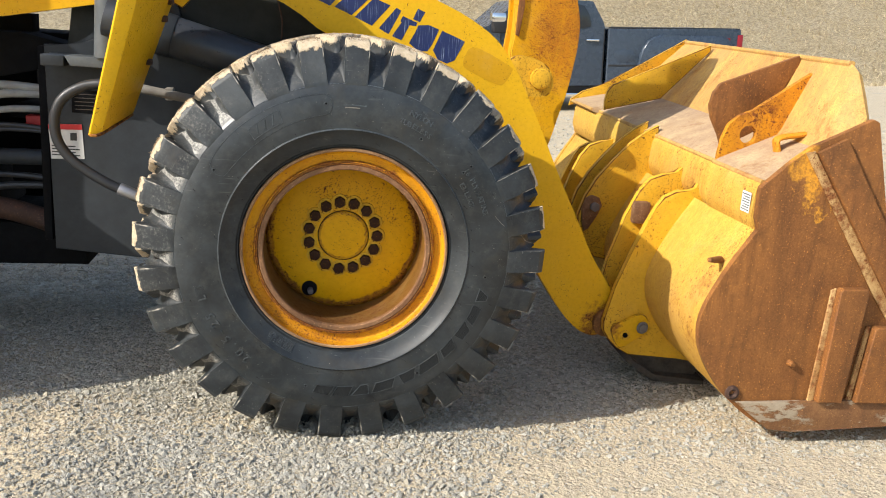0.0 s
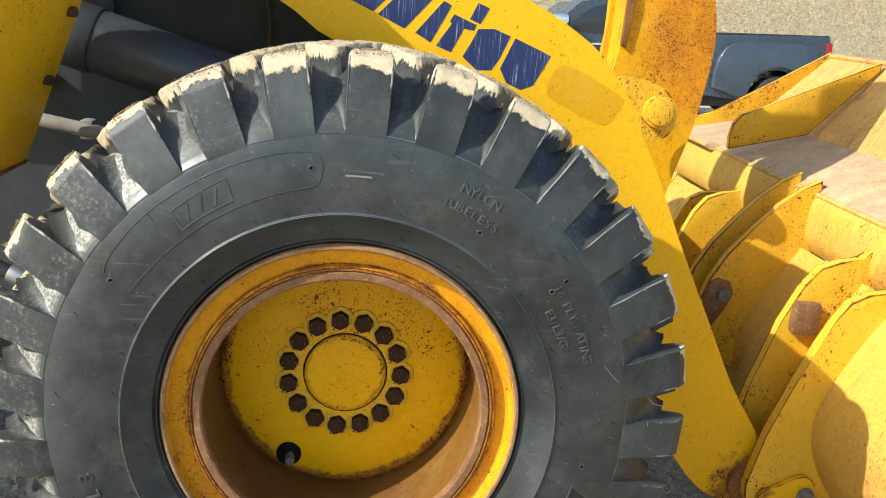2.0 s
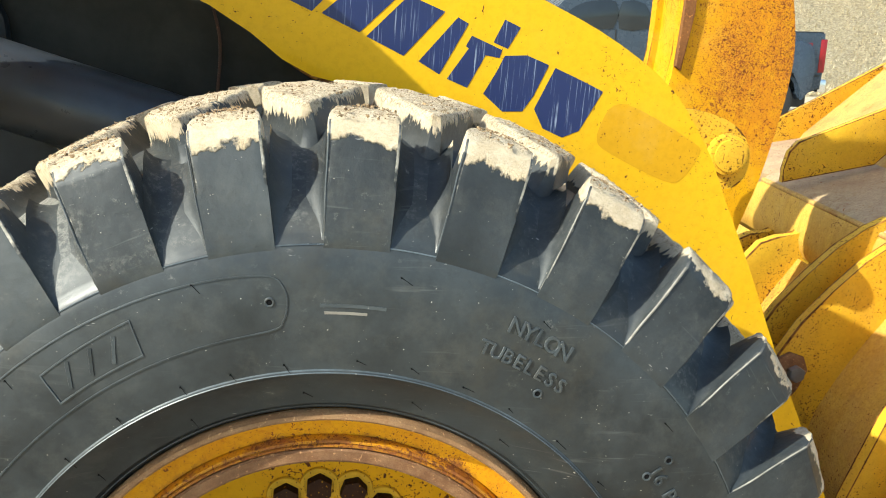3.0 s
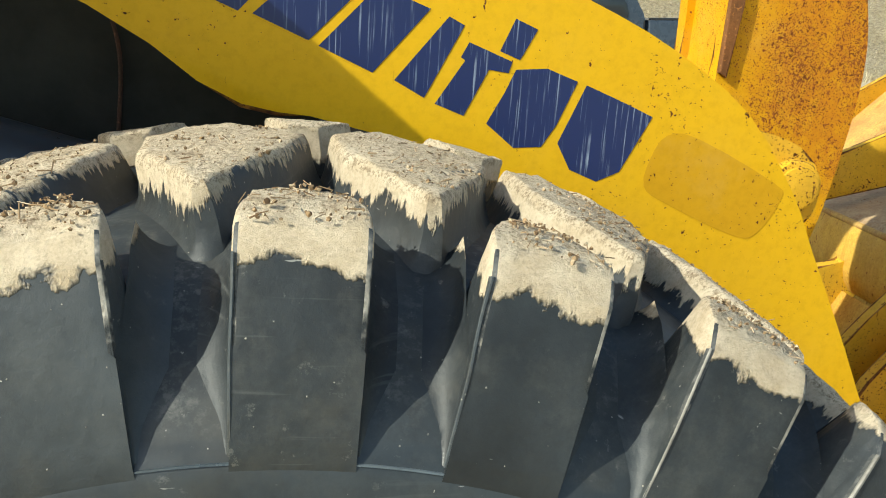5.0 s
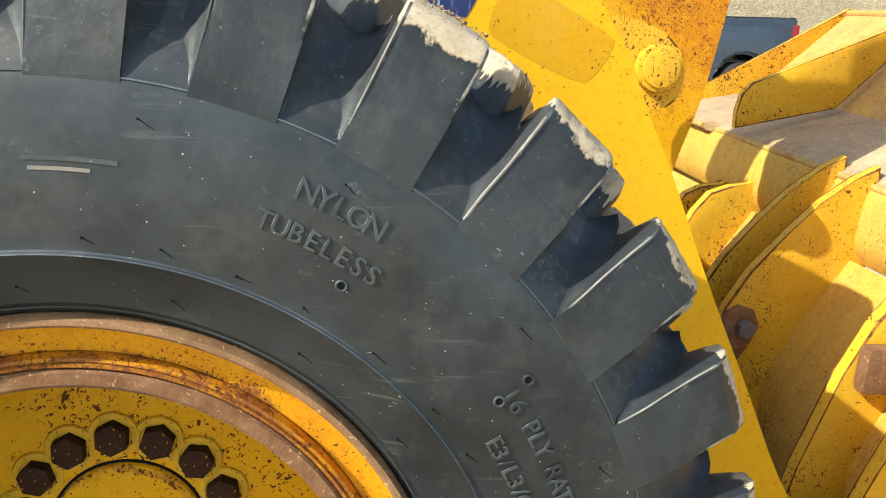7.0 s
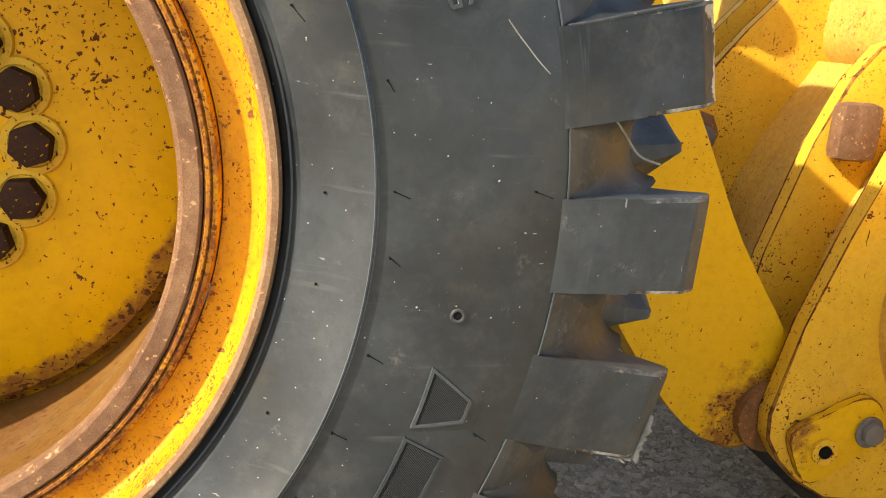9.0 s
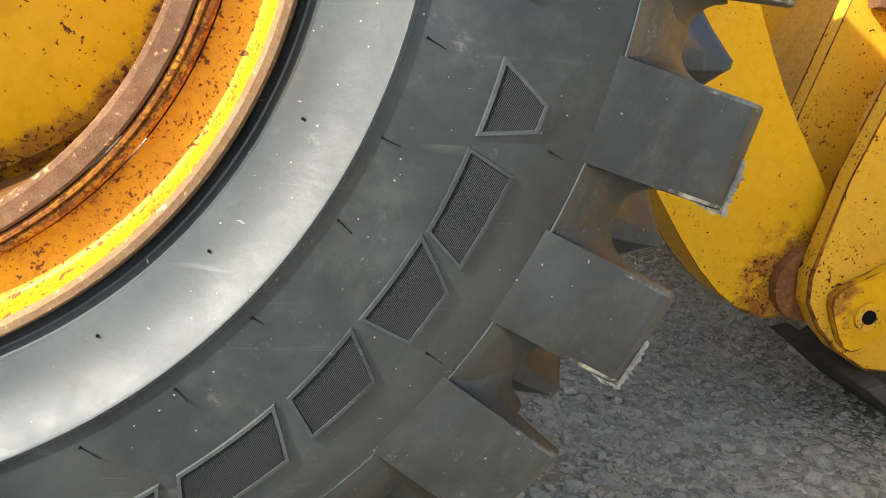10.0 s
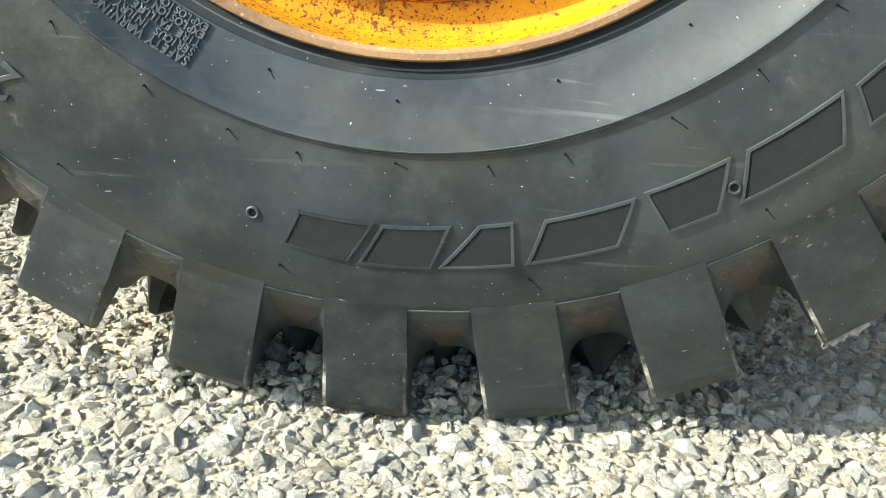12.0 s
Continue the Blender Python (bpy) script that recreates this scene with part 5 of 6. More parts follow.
arch_i = [(-2.80 + 0.88 * math.cos(radians(a)), WZ + 0.88 * math.sin(radians(a))) for a in range(150, 29, -10)]
part("rear_fender", prism(arch_o + arch_i, 0.0, 0.55, 0.0), M_YEL, loader, "yellow rear fender")
part("engine_hood", prism([(-4.9, 0.75), (-1.95, 0.75), (-1.95, 1.95), (-2.3, 2.05), (-4.7, 1.95), (-4.9, 1.7)], 0.56, 1.94, 0.04), M_YEL, loader, "yellow engine hood")

# the operator's cab above the articulation joint
cab = part("cab", prism([(-3.05, 1.42), (-1.95, 1.42), (-1.90, 1.95), (-3.10, 1.95)], 0.62, 1.88, 0.03), M_YEL, loader, "yellow operator cab")
part("roof", box(-3.16, -1.84, 0.58, 1.92, 3.02, 3.14, 0.04), M_YEL, cab, "yellow cab roof")
part("glazing", box(-3.04, -1.98, 0.66, 1.84, 1.96, 3.01, 0.02), M_GLASS, cab, "dark tinted cab glazing")
for x in (-3.08, -1.95):
    for y in (0.64, 1.86):
        part("pillar", box(x - 0.04, x + 0.04, y - 0.04, y + 0.04, 1.94, 3.03, 0.01), M_FRAME, cab)

# ---------------------------------------------------------------- raised writing and marks on the tyre
def wall_y(r):
    """Depth of the outer sidewall at a radius."""
    for (a, p), (b, q) in zip(side[4:], side[5:]):
        if a <= r <= b:
            return p + (q - p) * (r - a) / (b - a)
    return 0.0


def polar(r, deg, lift=0.0):
    a = radians(deg)
    return Vector((r * math.cos(a), wall_y(r) - lift, r * math.sin(a)))


def polar_plate(loop, lift, sink=0.002):
    """A thin raised plate on the sidewall: loop of (radius, degrees)."""
    bm = bmesh.new()
    a = [bm.verts.new(polar(r, d, lift)) for r, d in loop]
    b = [bm.verts.new(polar(r, d, -sink)) for r, d in loop]
    n = len(loop)
    bm.faces.new(a)
    for i in range(n):
        bm.faces.new((a[i], b[i], b[(i + 1) % n], a[(i + 1) % n]))
    return bm


def polar_frame(loop, width, lift, sink=0.002, closed=True):
    """A raised line of that width along a loop of (radius, degrees)."""
    pts = [Vector((r * math.cos(radians(d)), r * math.sin(radians(d)))) for r, d in loop]
    n = len(pts)
    bm = bmesh.new()
    rows = []
    for i, p in enumerate(pts):
        a = pts[(i - 1) % n] if closed or i else p
        b = pts[(i + 1) % n] if closed or i < n - 1 else p
        d1, d2 = (p - a), (b - p)
        d1 = d1.normalized() if d1.length > 1e-9 else d2.normalized()
        d2 = d2.normalized() if d2.length > 1e-9 else d1
        n1, n2 = Vector((-d1.y, d1.x)), Vector((-d2.y, d2.x))
        m = (n1 + n2)
        m = m.normalized() / max(0.5, m.normalized().dot(n1)) * width / 2
        row = []
        for q, up in ((p + m, -sink), (p + m * 0.6, lift), (p - m * 0.6, lift), (p - m, -sink)):
            row.append(bm.verts.new((q.x, wall_y(q.length) - up, q.y)))
        rows.append(row)
    for i in range(n if closed else n - 1):
        a, b = rows[i], rows[(i + 1) % n]
        for j in range(3):
            bm.faces.new((a[j], b[j], b[j + 1], a[j + 1]))
    return bm


def arc(r0, d0, r1, d1, n):
    return [(r0 + (r1 - r0) * i / n, d0 + (d1 - d0) * i / n) for i in range(n + 1)]


def glyph(ch, size, depth):
    cu = bpy.data.curves.new("glyph", "FONT")
    cu.body, cu.size, cu.extrude, cu.bevel_depth, cu.bevel_resolution, cu.resolution_u = ch, size, depth, 0.0004, 1, 3
    ob = bpy.data.objects.new("glyph", cu)
    scene.collection.objects.link(ob)
    me = bpy.data.meshes.new_from_object(ob.evaluated_get(bpy.context.evaluated_depsgraph_get()))
    bpy.data.objects.remove(ob)
    return me


def word_on_arc(text, r, d0, d1, size, wide=1.0):
    """Raised letters with their feet at radius r, read clockwise from d0 to d1 degrees."""
    n = len(text)
    for i, ch in enumerate(text):
        if ch == " ":
            continue
        me = glyph(ch, size, 0.0014)
        xs = [v.co.x for v in me.vertices]
        mid = (min(xs) + max(xs)) / 2
        d = radians(d0 + (d1 - d0) * (i + 0.5) / n)
        o, c = Vector((math.cos(d), 0, math.sin(d))), Vector((math.sin(d), 0, -math.cos(d)))
        for v in me.vertices:
            p = o * (r + v.co.y) + c * (v.co.x - mid) * wide
            v.co = p + Vector((0, wall_y(Vector((p.x, p.z)).length) - v.co.z - 0.0006, 0))
        me.materials.clear()
        me.materials.append(M_MARK)
        part("raised_letter", me, None, tyre, at=HERE)


M_MARK = rubber_mat("worn_raised_rubber", lift=1.7)
M_RIDGE = rubber_mat("worn_block_outline", lift=1.5)
# paler rubber that paints the highlight along the thin ridges
M_SEAM = rubber_mat("pale_ridge_highlight", lift=3.4, matt=0.80)
word_on_arc("NYLON", 0.539, 68.4, 59.5, 0.0285)
word_on_arc("TUBELESS", 0.502, 71.1, 57.0, 0.0255)
word_on_arc("16 PLY RATING", 0.511, 38.4, 18.4, 0.0265)
word_on_arc("E3/L3/G3", 0.473, 34.4, 22.8, 0.0245)
word_on_arc("20.5-25", 0.512, -128.0, -154.0, 0.047, wide=0.95)
word_on_arc("L3", 0.512, -158.0, -166.5, 0.044, wide=0.9)
for text, r, step, size in (("SAFETY WARNING", 0.4165, 0.90, 0.0102), ("SERIOUS INJURY MAY", 0.4094, 0.76, 0.0086), ("TIRE FAILURE DUE TO", 0.4017, 0.76, 0.0086), ("EXPLOSION OF TIRE", 0.3942, 0.78, 0.0086), ("EXPLOSION", 0.3873, 0.80, 0.0086)):
    word_on_arc(text, r, -115.2, -115.2 - step * len(text), size)
part("print_bar", polar_plate(arc(0.5265, 93.2, 0.5265, 84.6, 8) + arc(0.5225, 84.6, 0.5225, 93.2, 8), 0.0010), M_MARK, tyre, at=HERE)
part("scuffed_bar", polar_plate(arc(0.5172, 92.6, 0.5172, 87.0, 8) + arc(0.5140, 87.0, 0.5140, 92.6, 8), 0.0008), M_CLAYPIPE, tyre, "pale scuffed strip", at=HERE)

# the maker's name along the lower sidewall, as outlined slanted blocks with fine ribs
BLOCKS = [((0.509, -13.3), (0.548, -15.4), (0.548, -17.3), (0.510, -19.0)), ((0.509, -20.4), (0.545, -21.0), (0.545, -28.6), (0.511, -27.4)),
          ((0.509, -28.1), (0.548, -30.7), (0.548, -35.4), (0.509, -36.0)), ((0.509, -37.3), (0.548, -39.4), (0.546, -45.6), (0.512, -44.6)),
          ((0.509, -46.0), (0.548, -48.2), (0.548, -57.6), (0.509, -55.2)), ((0.508, -57.1), (0.548, -59.8), (0.548, -64.3), (0.508, -65.1)),
          ((0.510, -66.4), (0.547, -69.0), (0.547, -77.2), (0.510, -74.9)), ((0.508, -78.2), (0.547, -78.6), (0.546, -85.3), (0.508, -81.3)),
          ((0.508, -84.4), (0.547, -86.4), (0.547, -93.0), (0.509, -90.9)), ((0.508, -92.0), (0.546, -94.2), (0.541, -100.3), (0.508, -99.3))]


def ribbed_mat():
    k = Mat("ribbed_rubber")
    m = k.node("ShaderNodeMapping")
    m.inputs["Rotation"].default_value = (0, radians(-28), 0)
    k.link(k.co, m.inputs["Vector"])
    w = k.node("ShaderNodeTexWave", Scale=235.0, Distortion=0.0)
    w.bands_direction = "X"
    k.link(m.outputs[0], w.inputs["Vector"])
    k.colour(k.mix(k.noise(20, 6), (0.007, 0.0085, 0.0095), (0.017, 0.020, 0.021))).rough(0.7).bump(w.outputs[1], 0.8, 0.0009)
    k.b.inputs["Specular IOR Level"].default_value = 0.2
    return k.m


M_RIBBED = ribbed_mat()


def block_loop(q, inset=0.0):
    mid = [sum(p[c] for p in q) / 4 for c in (0, 1)]
    q = [tuple(p[c] + (mid[c] - p[c]) * inset for c in (0, 1)) for p in q]
    return arc(*q[0], *q[1], 3)[:-1] + arc(*q[1], *q[2], 6)[:-1] + arc(*q[2], *q[3], 3)[:-1] + arc(*q[3], *q[0], 6)[:-1]


for q in BLOCKS:
    block = part("raised_block", polar_frame(block_loop(q), 0.0042, 0.0024), M_RIDGE, tyre, at=HERE)
    part("ribbed_panel", polar_plate(block_loop(q, 0.06), 0.0016), M_RIBBED, tyre, at=HERE)

# the maker's panel on the upper sidewall: a long rounded outline with a small framed mark
pill = smooth_outline([(0.562, 99.1), (0.548, 97.6), (0.529, 97.3), (0.508, 98.0), (0.497, 100.0), (0.494, 110.0), (0.493, 119.4), (0.492, 133.0), (0.494, 146.6), (0.503, 148.8), (0.525, 149.6), (0.547, 148.6), (0.562, 146.2), (0.570, 137.0), (0.571, 126.4), (0.570, 112.6), (0.567, 104.0)], 5)
panel = part("panel_outline", polar_frame(pill, 0.0026, 0.0013), M_MARK, tyre, at=HERE)
part("panel_mark", polar_frame(arc(0.508, 117.0, 0.552, 116.6, 4)[:-1] + arc(0.552, 116.6, 0.546, 129.5, 8)[:-1] + arc(0.546, 129.5, 0.506, 129.8, 4)[:-1] + arc(0.506, 129.8, 0.508, 117.0, 8)[:-1], 0.0028, 0.0014), M_MARK, tyre, at=HERE)
for a in (120.0, 123.3, 126.6):
    part("panel_bar", polar_frame([(0.514, a + 0.8), (0.543, a - 0.8)], 0.007, 0.0013, closed=False), M_MARK, tyre, at=HERE)
for r, d in ((0.532, 99.5), (0.536, 148.6), (0.516, -8.0), (0.487, 60.0), (0.521, -103.8), (0.533, -57.7), (0.542, 37.9), (0.507, 37.8)):
    p = polar(r, d, 0.0002)
    dot = join(lathe([(0.0062, 0.002), (0.0062, -0.0010), (0.0050, -0.0018), (0.0036, -0.0012), (0.0036, 0.002)], 16))
    part("vent_ring", dot, M_MARK, tyre, at=HERE @ Matrix.Translation(p))
    part("vent_hole", rod((0, -0.0004, 0), (0, 0.001, 0), 0.0037, 12), M_BLACK, tyre, at=HERE @ Matrix.Translation(p))

# thin moulding ridges: at the lug feet and round the bead
part("foot_ridge", polar_frame([(0.5955, 360 * i / 180) for i in range(180)], 0.0020, 0.0012), M_SEAM, tyre, at=HERE)
part("bead_ridge", polar_frame([(0.4418, 360 * i / 180) for i in range(180)], 0.0056, 0.0010), M_SEAM, tyre, at=HERE)
part("bead_groove", lathe([(0.3765, 0.046), (0.3780, 0.0375), (0.3805, 0.0375), (0.3815, 0.046)], 120), M_MARK, tyre, at=HERE)


def lug_flash(i, seed):
    """The pale ridge of rubber left along one side of a lug, from its foot to the shoulder."""
    rnd = random.Random(seed)
    run = []
    for r, y, w in ((0.600, 0.0135, 0.0390), (0.630, 0.0195, 0.0402), (0.662, 0.0268, 0.0414), (0.695, 0.0352, 0.0426), (0.722, 0.0425, 0.0434)):
        a = radians(lug_angle(i)) + (w + rnd.uniform(-0.0012, 0.0010)) / r
        run.append((r * math.cos(a), y + rnd.uniform(-0.0006, 0.0006), r * math.sin(a)))
    return sweep(run, rnd.uniform(0.0010, 0.0017), 6, 4)


for i in range(1, 10):
    part("edge_flash", lug_flash(i, 40 + i), M_FLASH if i in (2, 3, 4, 5) else M_MARK, tyre, "pale rubber flash" if i in (2, 3, 4, 5) else "", at=HERE)

def torn_rim(i, seed):
    """A ragged wedge of torn pale rubber along the lower half of a lug's shoulder edge and down its side."""
    rnd = random.Random(seed)
    a0 = radians(lug_angle(i))
    run = [(0.7378 + 0.0006 * rnd.random(), 0.0550, -0.046 * n / 26) for n in range(27)]
    run += [(0.7370 - 0.034 * n / 18, 0.0545 - 0.0165 * n / 18, -0.0443 + 0.0012 * n / 18) for n in range(1, 19)]
    bm = bmesh.new()
    rows = []
    for n, (r, y, s) in enumerate(run):
        size = 0.0035 * max(0.15, noise.noise((n * 0.55, seed, 0.0)) + 0.55) * min(1.0, n / 5, (len(run) - n) / 6) + 0.0004
        a = a0 + s / r
        out, along = Vector((math.cos(a), 0, math.sin(a))), Vector((math.sin(a), 0, -math.cos(a)))
        c = out * r + Vector((0, y, 0))
        tip = c + out * size * rnd.uniform(0.5, 1.5) - Vector((0, size * rnd.uniform(0.0, 0.7), 0)) + along * (size if n > 24 else 0.0)
        rows.append([bm.verts.new(p) for p in (c - Vector((0, size, 0)) - out * 0.002, tip, c + Vector((0, size * 1.4, 0)), c - out * 0.004)])
    for p, q in zip(rows, rows[1:]):
        for j in range(4):
            bm.faces.new((p[j], p[(j + 1) % 4], q[(j + 1) % 4], q[j]))
    return bm


for i in (24, 25, 26, 27):
    part("torn_edge", torn_rim(i, 80 + i), M_FLASH, tyre, "ragged pale torn rubber edge", at=HERE)

# stray threads of torn rubber across a pocket, and a pale scratch
part("rubber_thread", sweep([(0.604, 0.022, 0.103), (0.617, 0.028, 0.101), (0.633, 0.036, 0.089), (0.647, 0.042, 0.075), (0.665, 0.050, 0.057), (0.689, 0.060, 0.049)], 0.0011, 6, 4), M_FLASH, tyre, "thin pale thread of torn rubber", at=HERE)
part("scratch", sweep([(x, wall_y(math.hypot(x, z)) - 0.0001, z) for x, y, z in [(0.530, -0.001, 0.157), (0.540, -0.001, 0.146), (0.548, -0.001, 0.138), (0.557, -0.001, 0.129), (0.568, -0.001, 0.120)]], 0.0006, 6, 3), M_FLASH, tyre, "thin pale scratch", at=HERE)


def hairs():
    """Small rubber moulding hairs standing on the sidewall."""
    rnd, out = random.Random(5), []
    for ring, step in ((0.4535, 9.5), (0.402, 17.0), (0.566, 21.0)):
        d = rnd.uniform(0, 5)
        while d < 360:
            base = polar(ring + rnd.uniform(-0.003, 0.003), d)
            tip = base + Vector((rnd.uniform(0.005, 0.014), -0.003, rnd.uniform(-0.011, -0.004)))
            out.append(rod(base, tip, 0.00038, 5))
            out.append(rod(base + Vector((0, 0.001, 0)), base - Vector((0, 0.002, 0)), 0.0011, 6))
            d += step * rnd.uniform(0.8, 1.2)
    return join(*out)


tagged(part("moulding_hairs", hairs(), M_BLACK, tyre, at=HERE), kind="stuff")

# ---------------------------------------------------------------- blue marks and a faded decal on the lift arm
for pts in ([(-0.170, 1.631), (-0.079, 1.595), (-0.024, 1.655), (-0.106, 1.695)], [(-0.061, 1.593), (0.010, 1.564), (0.085, 1.642), (0.016, 1.665)], [(0.023, 1.558), (0.094, 1.528), (0.166, 1.614), (0.097, 1.638)], [(0.123, 1.520), (0.164, 1.499), (0.212, 1.596), (0.191, 1.606)],
            [(0.179, 1.492), (0.219, 1.478), (0.249, 1.541), (0.276, 1.538), (0.280, 1.553), (0.220, 1.575), (0.210, 1.555), (0.216, 1.551)], [(0.262, 1.566), (0.290, 1.556), (0.311, 1.597), (0.280, 1.609)],
            [(0.251, 1.469), (0.291, 1.438), (0.330, 1.441), (0.349, 1.472), (0.373, 1.532), (0.329, 1.547), (0.286, 1.543), (0.273, 1.512)], [(0.386, 1.528), (0.353, 1.447), (0.374, 1.411), (0.414, 1.396), (0.446, 1.411), (0.485, 1.490), (0.448, 1.505)]):
    part("blue_mark", prism(pts, 0.6992, 0.6999, 0.0), M_BLUE, near_boom, "scratched blue lettering block")
part("faded_decal", prism(smooth_outline([(0.510, 1.465), (0.490, 1.432), (0.485, 1.393), (0.517, 1.370), (0.631, 1.324), (0.668, 1.330), (0.696, 1.381), (0.683, 1.404), (0.557, 1.463)], 3), 0.6994, 0.6999, 0.0), M_DECAL, near_boom, "faded yellow peeling decal")
decal = part("bucket_decal", box(1.5305, 1.5322, 0.075, 0.145, 0.938, 1.017, 0), M_STICK_W, bucket, "small white bucket decal")
for i in range(7):
    part("text_bar", box(1.5292, 1.5304, 0.080, 0.140 - 0.008 * (i % 3), 0.946 + 0.0098 * i, 0.950 + 0.0098 * i, 0), M_GREYPART, decal)

# ---------------------------------------------------------------- parked pickup truck
TK = Matrix.Translation((6.35, 12.7, 0.25)) @ Matrix.Rotation(-math.atan(0.056), 4, "Y")
truck = thing("pickup_truck", "dark slate crew cab pickup truck parked on the gravel", "truck", (6.35, 13.6, 0.25))


def tpart(name, bm, mat, parent=truck, label="", smooth=35):
    bm.transform(TK)
    return part(name, bm, mat, parent, label, smooth)


W = 1.95
arch = [(0.37 + 0.52 * math.cos(radians(a)), 0.44 + 0.52 * math.sin(radians(a))) for a in range(180, -1, -15)]
tpart("bed", prism([(-1.27, 0.50), (-0.20, 0.46)] + arch + [(0.95, 0.55), (1.24, 0.60), (1.26, 1.10), (1.22, 1.47), (1.0, 1.475), (-1.27, 1.455)], 0.0, W, 0.035, 3), M_TRUCK, label="dark slate truck bed")
farch = [(-3.55 + 0.50 * math.cos(radians(a)), 0.44 + 0.50 * math.sin(radians(a))) for a in range(180, -1, -15)]
tpart("cab", prism([(-4.55, 0.55), (-4.07, 0.50)] + farch + [(-3.0, 0.45), (-1.33, 0.45), (-1.33, 1.46), (-1.36, 1.56), (-1.58, 1.92), (-2.5, 1.97), (-2.95, 1.90), (-3.45, 1.46), (-4.4, 1.32), (-4.58, 1.15)], 0.02, W - 0.02, 0.05, 3), M_TRUCK, label="dark slate crew cab")
for pts in ([(-1.68, 1.47), (-1.60, 1.55), (-1.74, 1.84), (-2.10, 1.86), (-2.12, 1.46)], [(-2.22, 1.46), (-2.20, 1.86), (-2.52, 1.87), (-2.82, 1.78), (-3.16, 1.50), (-3.12, 1.45)]):
    tpart("side_window", prism(smooth_outline(pts, 2), 0.008, 0.035, 0.004), M_GLASS, label="dark tinted side window")
for u in (-2.17, -3.22, -1.345):
    tpart("door_seam", box(u - 0.008, u + 0.008, 0.010, 0.03, 0.52, 1.45, 0.0), M_TRIM)
for u in (-1.68, -2.74):
    tpart("door_handle", box(u, u + 0.24, -0.025, 0.012, 1.235, 1.275, 0.012), M_CHROME, label="chrome door handle")
tpart("fuel_door", prism(smooth_outline([(-1.12, 1.08), (-0.80, 1.08), (-0.76, 0.90), (-1.08, 0.88)], 2), -0.004, 0.004, 0.002), M_TRUCK)
flare_o = [(-0.72, 0.62), (-0.70, 0.85), (-0.66, 1.10), (-0.55, 1.26), (-0.42, 1.335), (-0.25, 1.36), (0.80, 1.35), (0.95, 1.31), (1.03, 1.20), (1.06, 0.95), (1.06, 0.62)]
flare_i = [(0.37 + 0.54 * math.cos(radians(a)), 0.44 + 0.535 * math.sin(radians(a))) for a in range(0, 181, 10)]
tpart("wheel_flare", prism(flare_o + flare_i, -0.10, 0.02, 0.03, 3), M_TRUCK, label="wide rear wheel flare")
tpart("body_crease", box(-1.25, 1.2, -0.006, 0.004, 0.80, 0.83, 0.003), M_TRIM)
tpart("bed_cap", box(-1.24, 1.2, 0.02, 0.12, 1.46, 1.49, 0.006), M_TRIM)
tpart("tail_light", box(1.155, 1.264, -0.010, 0.10, 0.86, 1.38, 0.02), M_TAIL, label="tall red tail light")
tpart("badge", box(0.82, 1.02, -0.004, 0.004, 1.27, 1.32, 0.002), M_TAIL)
tpart("bumper", box(1.22, 1.36, 0.05, W - 0.05, 0.55, 0.75, 0.03), M_CHROME, label="chrome rear bumper")
tpart("running_board", box(-3.0, -1.35, -0.06, 0.10, 0.27, 0.33, 0.02), M_CHROME, label="bright running board")
tpart("under_body", box(-3.0, 1.1, 0.15, W - 0.15, 0.30, 0.52, 0.03), M_TRIM)
mir = tpart("mirror", box(-3.42, -3.16, -0.30, -0.06, 1.36, 1.68, 0.05), M_TRIM, label="towing mirror")
tpart("mirror_cap", box(-3.45, -3.19, -0.31, -0.07, 1.54, 1.70, 0.045), M_CHROME, mir, "chrome mirror cap")
tpart("mirror_arm", box(-3.28, -3.16, -0.08, 0.06, 1.44, 1.50, 0.01), M_TRIM, mir)
tw = lathe([(0.23, -0.14), (0.33, -0.15), (0.385, -0.13), (0.405, -0.09), (0.405, 0.09), (0.385, 0.13), (0.23, 0.13)], 48)
trim_me = mesh_from(tw, "wheel", M_TRUCKTYRE, 30)
rim_me = mesh_from(lathe([(0.0005, -0.07), (0.06, -0.07), (0.08, -0.05), (0.16, -0.05), (0.21, -0.11), (0.235, -0.13), (0.24, 0.0), (0.0005, 0.0)], 36, closed=False), "hub", M_CHROME, 30)
for u in (0.37, -3.55):
    for v in (0.06, W - 0.06):
        at = TK @ Matrix.Translation((u, v, 0.41))
        w = part("wheel", trim_me, None, truck, at=at)
        part("hub", rim_me, None, w, at=at @ pose(0, 0, 0, 0, 0, 0 if v < 1 else 180))

# ---------------------------------------------------------------- crushed stone and dry grass
def stone_shapes(count, seed, points=9):
    rnd, shapes = random.Random(seed), []
    for _ in range(count):
        bm = bmesh.new()
        for _ in range(points):
            v = Vector((rnd.gauss(0, 1), rnd.gauss(0, 1), rnd.gauss(0, 1))).normalized()
            bm.verts.new((v.x * 0.60, v.y * 0.50, v.z * 0.40))
        bmesh.ops.convex_hull(bm, input=bm.verts)
        bmesh.ops.delete(bm, geom=[v for v in bm.verts if not v.link_faces], context="VERTS")
        bmesh.ops.triangulate(bm, faces=bm.faces)
        bm.verts.index_update()
        shapes.append((np.array([v.co[:] for v in bm.verts]), np.array([[v.index for v in f.verts] for f in bm.faces])))
        bm.free()
    return shapes


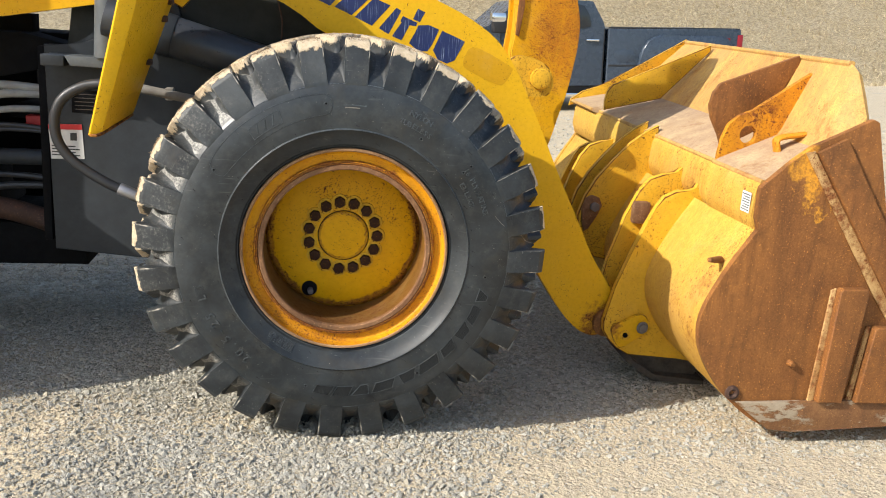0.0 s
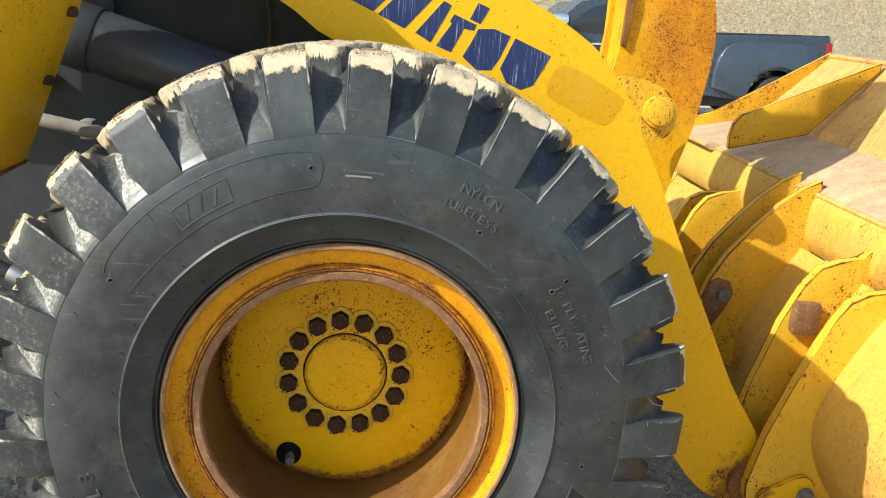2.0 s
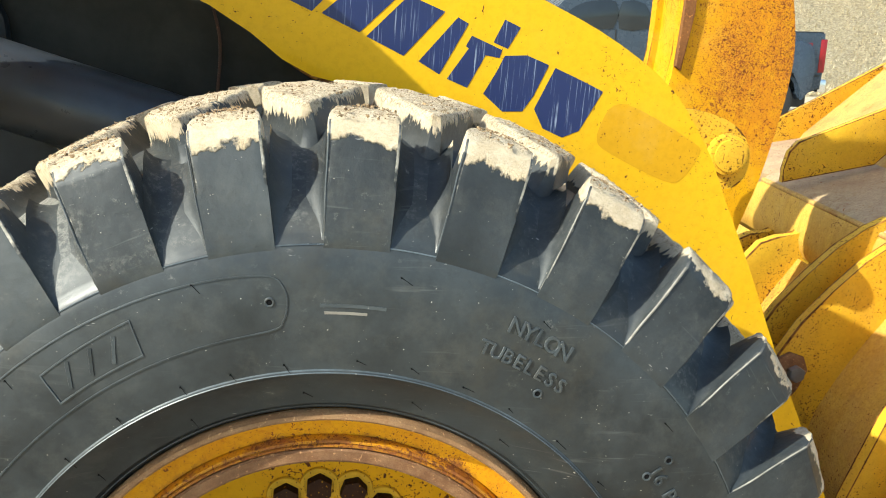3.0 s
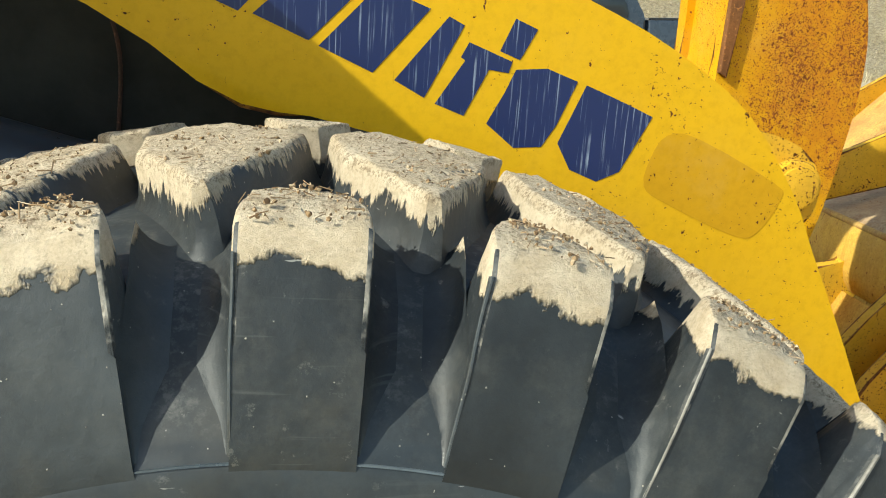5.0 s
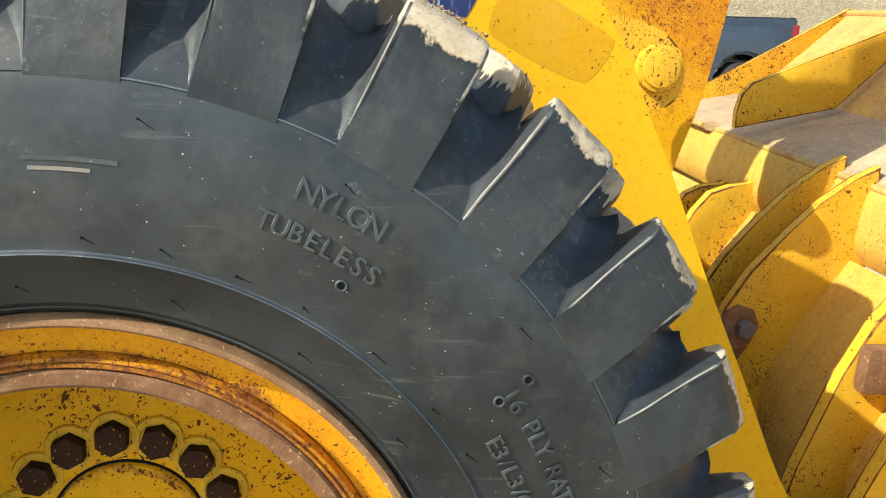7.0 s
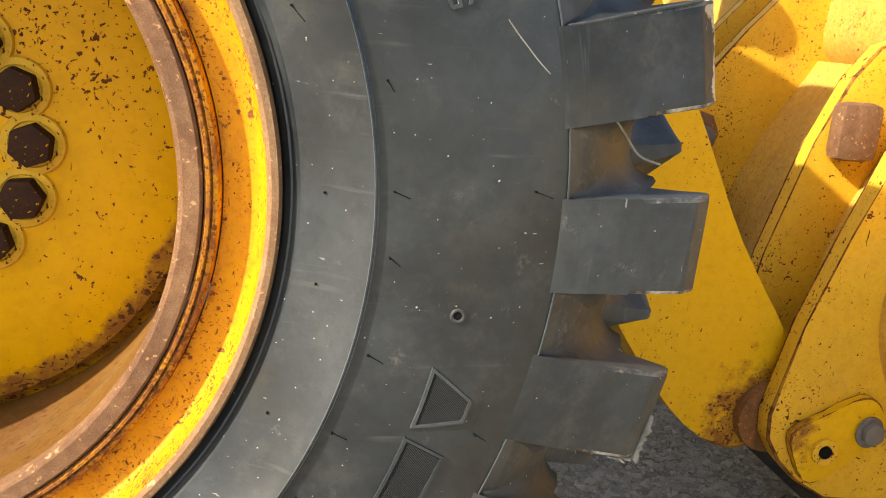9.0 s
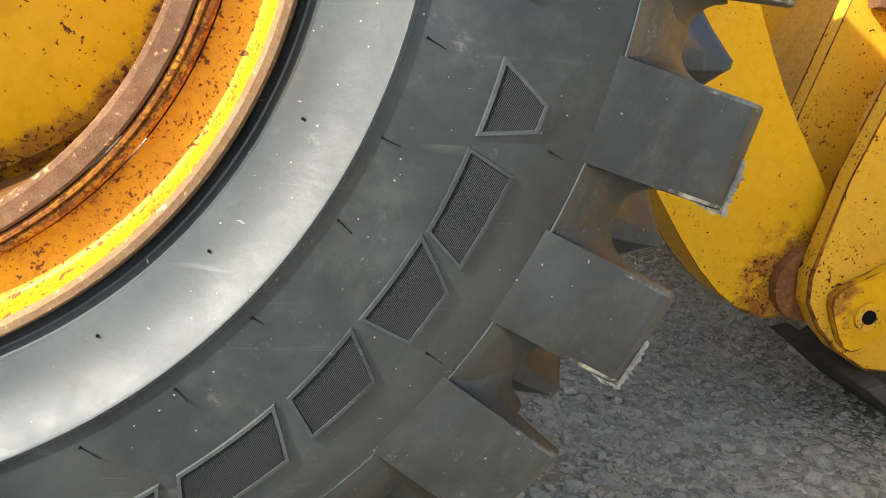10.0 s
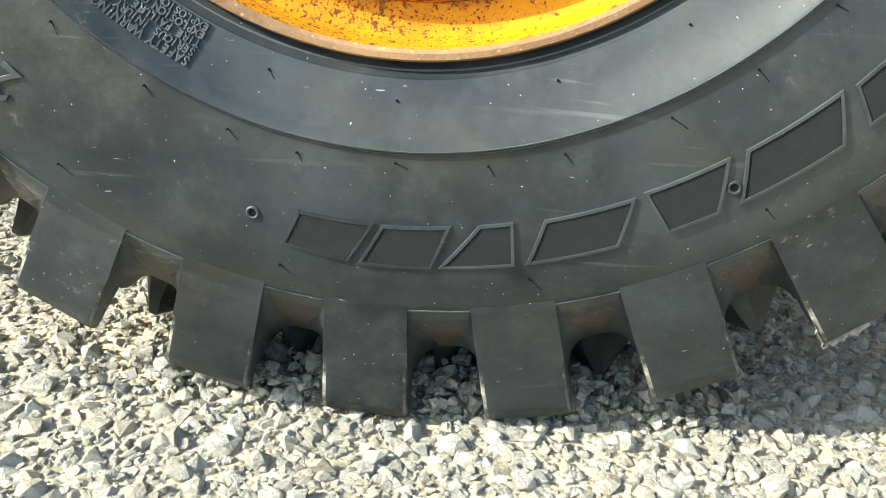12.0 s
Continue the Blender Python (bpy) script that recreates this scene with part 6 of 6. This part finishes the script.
def scatter(name, label, shapes, spots, mat, seed):
    """One joined mesh of loose pieces: spots are (x, y, size, sink)."""
    rng = np.random.default_rng(seed)
    vs, fs, base = [], [], 0
    for x, y, size, sink in spots:
        v, f = shapes[rng.integers(len(shapes))]
        a, b, c = rng.uniform(0, 6.283), rng.normal(0, 0.36), rng.normal(0, 0.36)
        m = np.array((Matrix.Rotation(a, 3, "Z") @ Matrix.Rotation(b, 3, "X") @ Matrix.Rotation(c, 3, "Y")))
        p = v @ m.T * size
        p += (x, y, ground_height(x, y) + 0.012 * noise.noise((x * 1.3, y * 1.3, 0)) + size * sink)
        vs.append(p)
        fs.append(f + base)
        base += len(v)
    me = bpy.data.meshes.new(name)
    me.from_pydata(np.concatenate(vs).tolist(), [], np.concatenate(fs).tolist())
    me.materials.append(mat)
    return tagged(new(name, me), label, "gravel", kind="stuff")


def gravel():
    rng = np.random.default_rng(11)
    coarse, fine = [], []
    while len(coarse) < 42000:
        x, y = rng.uniform(-2.2, 2.6), rng.uniform(-1.4, 1.5)
        heap = math.exp(-((x + 0.22 + 0.15 * noise.noise((y * 2.3, 1.0, 7.0))) / 0.78) ** 6 - ((y + 0.42) / 0.66) ** 4) * (0.6 + 0.6 * noise.noise((x * 2.6, y * 2.6, 2.0)))
        patch = noise.noise((x * 1.1 + 3, y * 1.1, 4.0)) * 0.5 + 0.5
        if rng.uniform() < 0.95 * heap + (0.10 * max(0.0, patch - 0.35) + 0.015) + (0.0 if y < 0.3 else 0.06 if x < 0.6 else 0.03):
            coarse.append((x, y, min(0.030, rng.lognormal(math.log(0.0118), 0.44)), rng.uniform(-0.14, 0.14)))
    while len(fine) < 66000:
        x, y = rng.uniform(-2.6, 3.0), rng.uniform(-1.7, 2.2)
        patch = noise.noise((x * 1.1 + 3, y * 1.1, 4.0)) * 0.5 + 0.5
        if rng.uniform() < (0.22 + 0.9 * max(0.0, patch - 0.3)) * (1.0 if -1.0 < x < 0.55 else 0.30) + (0.0 if y < 0.2 else 0.20 if x < 0.6 else 0.08):
            fine.append((x, y, rng.lognormal(math.log(0.0070), 0.38), rng.uniform(-0.1, 0.35)))
    back = []
    while len(back) < 46000:
        x, y = rng.uniform(-2.8, 3.0), rng.uniform(-0.1, 3.0)
        if (y > 0.25 or x > 0.4) and rng.uniform() < 0.9 * (0.75 + 0.4 * noise.noise((x * 1.7, y * 1.7, 9.0))):
            back.append((x, y, min(0.030, rng.lognormal(math.log(0.0114), 0.46)), rng.uniform(-0.12, 0.18)))
    for _ in range(6000):                      # stones pressed up between the lugs under the tyre
        x, y, size = rng.normal(0.02, 0.20), rng.uniform(0.07, 0.46), min(0.026, rng.lognormal(math.log(0.0105), 0.45))
        if abs(x) < 0.42:
            back.append((x, y, size, rng.uniform(0.0, 0.036) * (1 - (x / 0.44) ** 2) / size))
    scatter("shaded_gravel", "grey crushed stones under the machine", stone_shapes(20, 6, 9), back, M_STONE, 24)
    scatter("crushed_gravel", "loose pale grey crushed stones round the tyre", stone_shapes(48, 3, 14), coarse, M_STONE, 21)
    scatter("fine_gravel", "fine grey and tan grit over the yard", stone_shapes(10, 4, 7), fine, M_STONE, 22)
    far = [(x, y, s, 0.1) for x, y, s in zip(rng.uniform(1.5, 9.0, 6000), rng.uniform(2.0, 12.0, 6000), rng.uniform(0.02, 0.05, 6000))]
    scatter("yard_gravel", "pale gravel across the far yard", stone_shapes(6, 5, 7), far, M_STONE, 23)


gravel()


def dry_grass():
    """Bent straw on the bank behind the yard."""
    rng = np.random.default_rng(9)
    n = 60000
    x = rng.uniform(-6, 30, n)
    y = 17.0 + 0.12 * x + 14 * rng.uniform(0.0, 1, n) ** 1.6
    vs, fs = [], []
    for i in range(n):
        z = ground_height(x[i], y[i])
        a, h, w, l = rng.uniform(0, 6.283), rng.uniform(0.03, 0.16), rng.uniform(0.007, 0.014), rng.uniform(0.06, 0.24)
        d, e = np.array((math.cos(a), math.sin(a), 0)), np.array((-math.sin(a), math.cos(a), 0))
        p = np.array((x[i], y[i], z - 0.02))
        vs += [p - e * w, p + e * w, p + d * l + (0, 0, h)]
        fs.append((3 * i, 3 * i + 1, 3 * i + 2))
    me = bpy.data.meshes.new("dry_grass")
    me.from_pydata([tuple(map(float, v)) for v in vs], [], fs)
    me.materials.append(M_STRAW)
    tagged(new("dry_grass", me), "bleached dry grass on the bank", "grass", kind="stuff")


def straw_mat():
    k = Mat("bleached_straw")
    n = k.node("ShaderNodeNewGeometry").outputs["Random Per Island"]
    k.colour(k.mix(n, (0.32, 0.235, 0.115), (0.78, 0.66, 0.42))).rough(0.9)
    return k.m


M_STRAW = straw_mat()
dry_grass()
